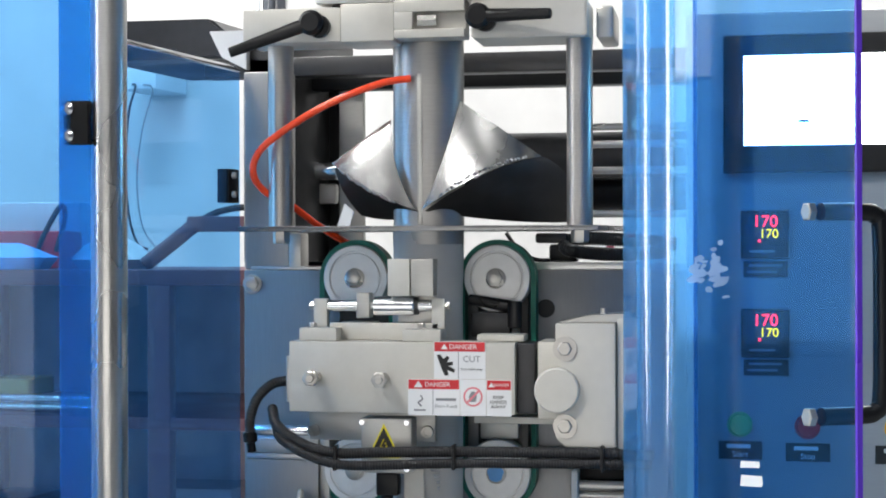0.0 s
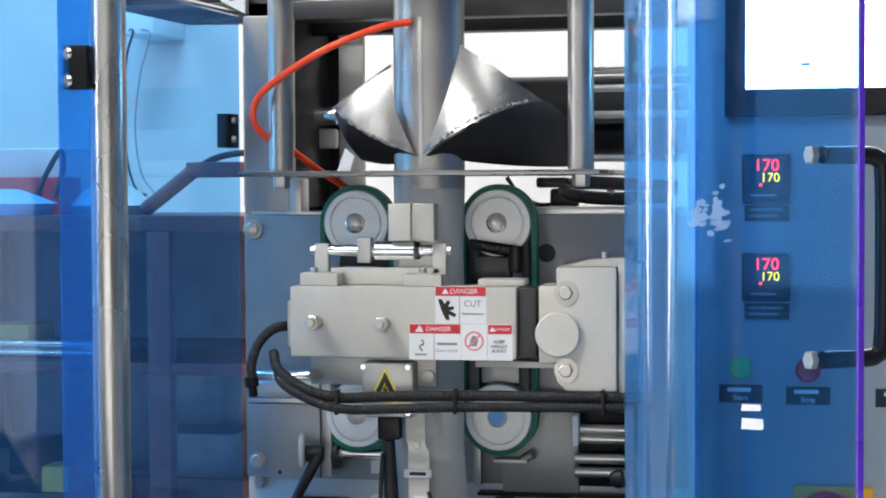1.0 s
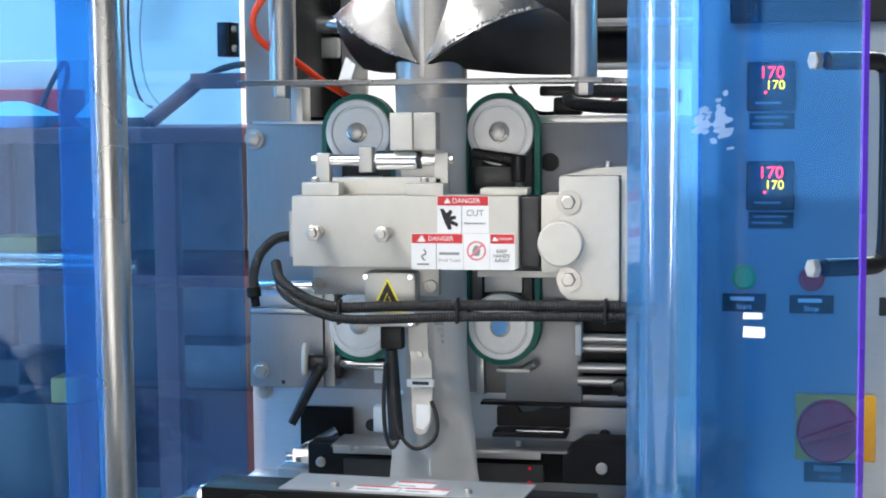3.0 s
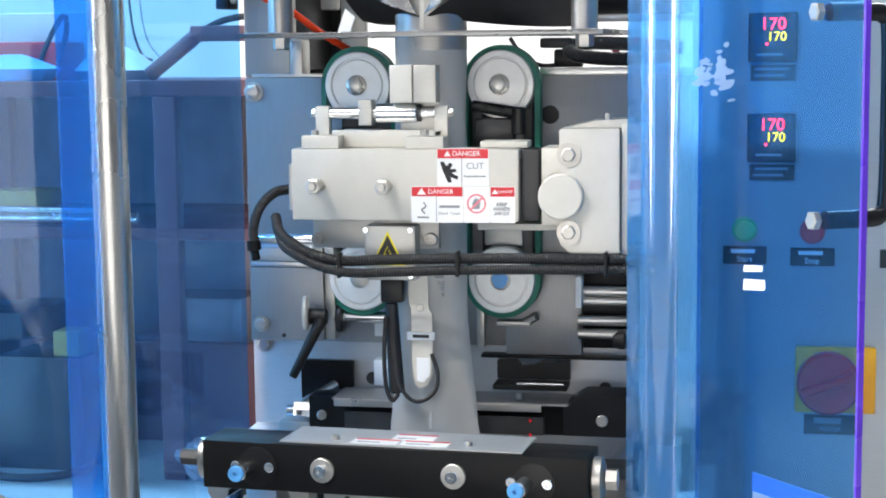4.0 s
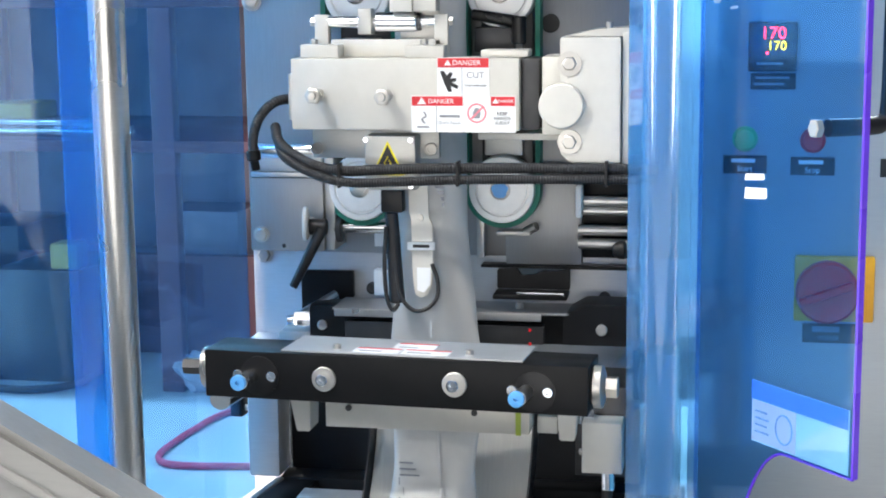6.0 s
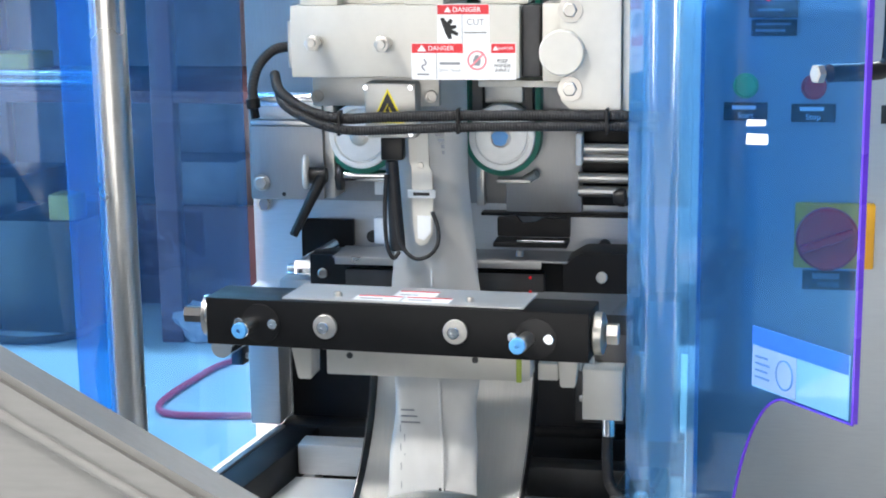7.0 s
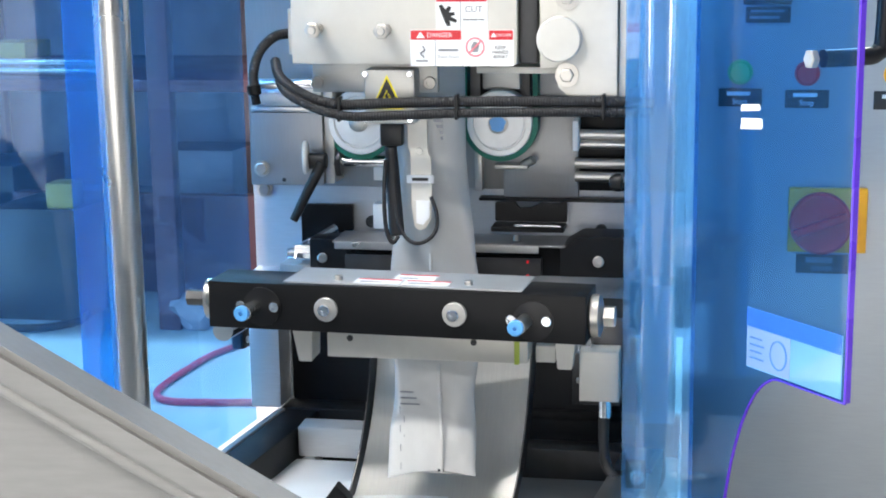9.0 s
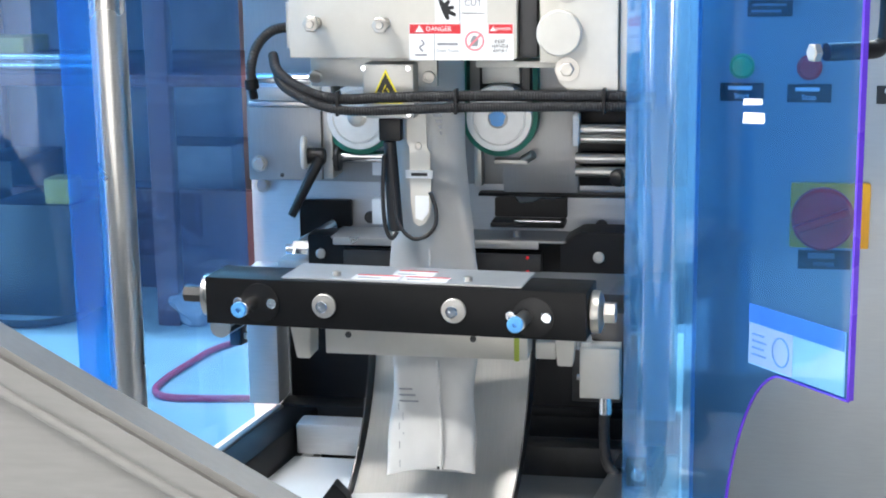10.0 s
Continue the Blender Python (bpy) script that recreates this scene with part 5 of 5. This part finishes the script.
def controller(x, z):
    c = part("temperature_controller", box(x - 0.0238, x + 0.0238, 2.0885, 2.0998, z - 0.024, z + 0.024, 0.002), PLASTIC, cab, "black temperature controller with lit digits")
    part("display_window", box(x - 0.0205, x + 0.0205, 2.0876, 2.0884, z - 0.011, z + 0.0205, 0.0003), INK, c)
    words("red_digits", "170", 0.0165, (x + 0.001, 2.0872, z + 0.0125), LEDR, c)
    words("green_digits", "170", 0.0125, (x + 0.0045, 2.0872, z + 0.0005), LEDG, c)
    part("status_led", box(x - 0.006, x - 0.0035, 2.0868, 2.0876, z - 0.0075, z - 0.005, 0), LEDR, c)
    bars(x - 0.017, x + 0.017, z - 0.0165, 1, 0.004, 2.0886, GREYINK, c, 0.0022, 5)
    pl = part("name_plate", box(x - 0.0215, x + 0.0225, 2.0972, 2.0998, z - 0.0420, z - 0.0262, 0.0005), INK, cab, "dark name plate")
    bars(x - 0.018, x + 0.02, z - 0.0305, 2, 0.0062, 2.0974, GREYINK, pl, 0.0022, 9)


for x, z in ((-0.1835, 1.0115), (-0.1835, 0.9145), (-0.052, 1.0115), (-0.052, 0.9145)):
    controller(x, z)


def push_button(x, z, material, text, label):
    b = part("push_button", lathe([(0, 0.0125), (0.004, 0.0125), (0.004, 0.0105), (0.010, 0.0105), (0.0115, 0.0095)], (x, 2.0996, z), (0, -1, 0), 30), material, cab, label)
    pl = part("name_plate", box(x - 0.0215, x + 0.0215, 2.0972, 2.0998, z - 0.0345, z - 0.0165, 0.0005), INK, cab, "dark engraved name plate")
    words("plate_word", text, 0.0078, (x, 2.0968, z - 0.0295), WHITE, pl)
    bars(x - 0.014, x + 0.014, z - 0.0215, 1, 0.004, 2.0974, WHITE, pl, 0.0038, 3)


push_button(-0.2085, 0.824, GREENB, "Start", "green start push button")
push_button(-0.1425, 0.823, REDB, "Stop", "red stop push button")
push_button(-0.056, 0.822, AMBER, "", "yellow push button")
sw = part("power_switch", box(-0.157, -0.079, 2.088, 2.0998, 0.6435, 0.709, 0.002), SWITCHP, cab, "yellow switch plate with red rotary knob")
kn = part("rotary_knob", lathe([(0, 0.031), (0.012, 0.031), (0.016, 0.0285), (0.016, 0.001)], (-0.1235, 2.0878, 0.6745), (0, -1, 0), 44), REDB, sw, "large red rotary knob")
part("knob_grip", turned(box(-0.1275, -0.1195, 2.062, 2.0716, 0.647, 0.702, 0.002), (-0.1235, 2.066, 0.6745), 0, 70, 0), REDB, kn)
pl = part("name_plate", box(-0.148, -0.096, 2.0972, 2.0998, 0.6205, 0.640, 0.0005), INK, cab, "dark engraved name plate")
bars(-0.142, -0.102, 0.6345, 1, 0.006, 2.0974, GREYINK, pl, 0.0058, 2)
words("plate_word", "POWER", 0.006, (-0.122, 2.0968, 0.6255), GREYINK, pl)

# ---- inclined housing in front ----
near = thing("inclined_housing", (-0.9, 1.37, 0.0), "inclined brushed steel side plate with a rolled upper edge", "machine cover")
near.location.z -= 0.006
slope = (0.59 - 0.691) / (-0.476 + 0.66)


def zin(x, drop=0.0):
    return 0.684 + slope * (x + 0.66) - drop


part("side_plate", prism([(-1.4, 0), (-0.16, 0), (-0.16, zin(-0.16, 0.03)), (-1.4, zin(-1.4, 0.03))], 1.352, 1.362), COVERM, near)
part("rolled_edge", prism([(-1.4, zin(-1.4, 0.0305)), (-0.16, zin(-0.16, 0.0305)), (-0.16, zin(-0.16)), (-1.4, zin(-1.4))], 1.335, 1.39, 0.006), COVERM, near)
part("edge_bead", hose([(-1.4, 1.343, zin(-1.4, 0.034)), (-0.16, 1.343, zin(-0.16, 0.034))], 0.0045, 14, 4), COVERM, near)

# ---- bench and clutter behind ----
FAR[0] = 1.155
LOW = 0.1322
bench = thing("work_bench", (-2.0, 4.3, LOW), "dark red steel work bench with lower shelf by the wall", "bench")
part("bench_top", box(-3.0, -1.25, 3.98, 4.7, 0.921, 0.953, 0.003), BENCHM, bench)
part("shelf", box(-3.0, -1.25, 3.98, 4.7, 0.630, 0.655, 0.003), BENCHM, bench)
for x in (-2.95, -2.25, -1.5695):
    for y in (4.0, 4.66):
        part("leg", box(x - 0.024, x + 0.024, y - 0.024, y + 0.024, LOW, 0.921, 0.003), BENCHM, bench)
# Panel added to hide bright wall where under-bench shade belongs.
part("added_back_panel", box(-3.0, -1.60, 4.69, 4.70, 0.14, 0.92, 0.002), PANELM, bench, "dull grey panel added to darken the space under the bench")
part("low_rail", box(-3.0, -1.25, 4.4, 4.44, 0.10, 0.36, 0.003), BENCHM, bench)
for k in range(6):
    solid("steel_rod", cyl((-2.3 + 0.02 * k, 4.06 + 0.05 * (k % 3), 0.6655 + 0.0185 * (k // 3) * 1.05), (-1.655 - 0.02 * k, 4.03 + 0.05 * (k % 3), 0.6655 + 0.0185 * (k // 3) * 1.05), 0.0095, seg=16), CHROME, (-1.9, 4.06, 0.655), "bright steel rod lying on the bench shelf", "rod", group="rods on the shelf")
solid("red_tool_box", box(-2.15, -1.872, 4.1, 4.3, 0.953, 1.034, 0.006), RED, (-2.0, 4.2, 0.953), "red tool box on the bench", "tool box")
solid("white_box", box(-2.2, -1.90, 4.35, 4.6, 0.953, 1.10, 0.004), WHITE, (-2.05, 4.45, 0.953), "white box standing on the bench", "box")
solid("crumpled_cloth", lathe([(0, 0.07), (0.02, 0.09), (0.05, 0.06), (0.07, 0.02)], (-1.74, 4.15, 0.953), (0, 0, 1), 9), GREYBOX, (-1.74, 4.15, 0.953), "crumpled pale cloth on the bench", "cloth")
solid("crumpled_bag", lathe([(0, 0.08), (0.025, 0.10), (0.045, 0.05), (0.055, 0.02)], (-1.93, 4.06, 0.953), (0, 0, 1), 9), BLUEHOSE, (-1.93, 4.06, 0.953), "crumpled blue bag on the bench", "bag")
arm_ob = thing("angled_arm", (-1.5, 4.1, 0.953), "angled dark red steel arm lying over the bench", "steel arm")
part("lower_arm", cyl((-1.645, 4.1, 0.962), (-1.535, 4.1, 1.045), 0.016, seg=16), BENCHM, arm_ob)
part("upper_arm", box(-1.55, -1.25, 4.085, 4.12, 1.03, 1.062, 0.004), BENCHM, arm_ob)
part("cable_bow", hose([(-1.53, 4.1, 1.05), (-1.48, 4.1, 1.072), (-1.42, 4.1, 1.08), (-1.36, 4.1, 1.07)], 0.007, 10), RUBBER, arm_ob)
part("stand", box(-1.29, -1.26, 4.09, 4.12, 0.953, 1.03, 0.003), BENCHM, arm_ob)
solid("bench_lamp_arm", hose([(-1.895, 4.1, 0.953), (-1.88, 4.1, 1.01), (-1.835, 4.1, 1.085), (-1.825, 4.1, 1.06), (-1.845, 4.1, 0.99)], 0.006, 10, 6), DARKSTEEL, (-1.87, 4.1, 0.953), "thin dark bent arm on the bench", "stand arm")
for x0, x1, y0, y1, z0, z1, mat, lab in ((-1.80, -1.60, 4.5, 4.75, LOW, 0.45, PANELM, "grey case under the bench"), (-1.53, -1.28, 4.5, 4.7, LOW, 0.36, BENCHM, "dark red case under the bench"),
                                         (-2.05, -1.83, 4.45, 4.7, LOW, 0.34, PANELM, "grey box under the bench"), (-2.4, -2.10, 4.4, 4.7, LOW, 0.42, DARKSTEEL, "dark metal case under the bench")):
    solid("storage_box", box(x0, x1, y0, y1, z0, z1, 0.004), mat, ((x0 + x1) / 2, (y0 + y1) / 2, LOW), lab, "box", group="boxes under the bench")
solid("yellow_case", box(-1.99, -1.885, 4.05, 4.18, 0.655, 0.725, 0.005), YELLOWCASE, (-1.93, 4.1, 0.655), "small yellow and grey case on the bench shelf", "case")
solid("storage_box", box(-1.99, -1.79, 4.03, 4.30, LOW, 0.375, 0.004), DARKSTEEL, (-1.89, 4.15, LOW), "dark metal case under the bench", "box", group="boxes under the bench")
solid("yellow_case", box(-1.862, -1.80, 4.04, 4.12, 0.375, 0.43, 0.005), YELLOWCASE, (-1.83, 4.07, 0.375), "dull yellow case standing on a dark box", "case")
solid("grey_cupboard", box(-2.2, -1.72, 4.75, 5.2, LOW, 0.92, 0.006), GREYBOX, (-2.0, 5.0, LOW), "grey cupboard behind the bench", "cupboard")
FAR[0] = 1.0
solid("floor_hose", hose([(-1.30, 3.885, 0.0078), (-1.42, 3.86, 0.0078), (-1.524, 3.852, 0.0078), (-1.575, 3.90, 0.0078), (-1.595, 4.0, 0.0078), (-1.60, 4.16, 0.0078), (-1.59, 4.35, 0.0078), (-1.50, 4.62, 0.0078)], 0.0075, 12), REDHOSE, (-1.5, 4.0, 0), "dark red air hose lying in a loop on the floor", "hose")
ring = [(-2.174 + 0.12 * math.cos(a), 4.628 + 0.13 * math.sin(a), 0.0105) for a in [6.283 * k / 20 for k in range(21)]]
solid("hose_coil", hose(ring, 0.010, 10, 3), RUBBER, (-2.174, 4.628, 0), "black hose coil lying on the floor", "hose")
bm = bmesh.new()
bmesh.ops.create_icosphere(bm, subdivisions=3, radius=0.06)
for v in bm.verts:
    v.co = Vector((v.co.x, v.co.y, v.co.z * 0.8)) * (1 + 0.45 * noise.noise(v.co * 28)) + Vector((-1.75, 4.625, 0.048))
    v.co.z = max(v.co.z, 0.001)
solid("crumpled_plastic_bag", bm, PANELM, (-1.75, 4.625, 0.0), "crumpled pale plastic bag lying on the floor", "bag")
solid("wall_cabinet", box(-2.792, -2.649, 6.7, 6.999, 1.542, 1.667, 0.006), WHITE, (-2.720, 6.85, 1.542), "white electrical box on the wall", "wall box")
solid("wall_cable", hose([(-2.74, 6.71, 1.56), (-2.67, 6.566, 1.537), (-2.694, 6.566, 1.453), (-2.706, 6.566, 1.282), (-2.695, 6.566, 1.112), (-2.665, 6.566, 1.017), (-2.627, 6.566, 0.995)], 0.0042, 8), RUBBER, (-2.706, 6.566, 1.282), "black cable hanging from the wall box", "cable", group="wall cables")
solid("wall_cable", hose([(-2.7, 6.71, 1.56), (-2.639, 6.631, 1.532), (-2.676, 6.631, 1.399), (-2.696, 6.631, 1.228), (-2.677, 6.631, 1.075), (-2.627, 6.631, 0.998)], 0.003, 8), GREYINK, (-2.696, 6.631, 1.228), "thin grey cable hanging from the wall box", "cable", group="wall cables")
FAR[0] = 1.155
solid("hanging_cable", hose([(-1.672, 4.72, 0.95), (-1.655, 4.72, 0.8), (-1.663, 4.72, 0.55), (-1.64, 4.72, 0.30)], 0.007, 8), REDHOSE, (-1.46, 4.72, 0.4), "thin dark red hanging cable", "cable")
FAR[0] = 1.0

# things above the clamp and beyond
part("sloping_cover", prism([(-0.98, 1.216), (-0.795, 1.216), (-0.80, 1.228), (-0.84, 1.262), (-0.98, 1.262)], 2.3, 2.6, 0.003), DARKSTEEL, web, "dark sloping cover")
part("white_cheek", prism([(-0.835, 1.245), (-0.79, 1.245), (-0.79, 1.20), (-0.82, 1.215)], 2.28, 2.298, 0.001), WHITE, web, "white cheek plate")
part("upright_tube", cyl((-0.772, 2.32, 1.26), (-0.772, 2.32, 1.6), 0.019, seg=30), CHROME, web)
for x in (-1.02, -0.86, -0.7):
    solid("wall_rail", box(x * 1.55 - 0.07, x * 1.55 + 0.07, 6.94, 6.999, 1.325, 1.365, 0.004), GREYBOX, (x * 1.55, 6.97, 1.325), "short grey ledge on the back wall", "ledge", group="wall ledges")
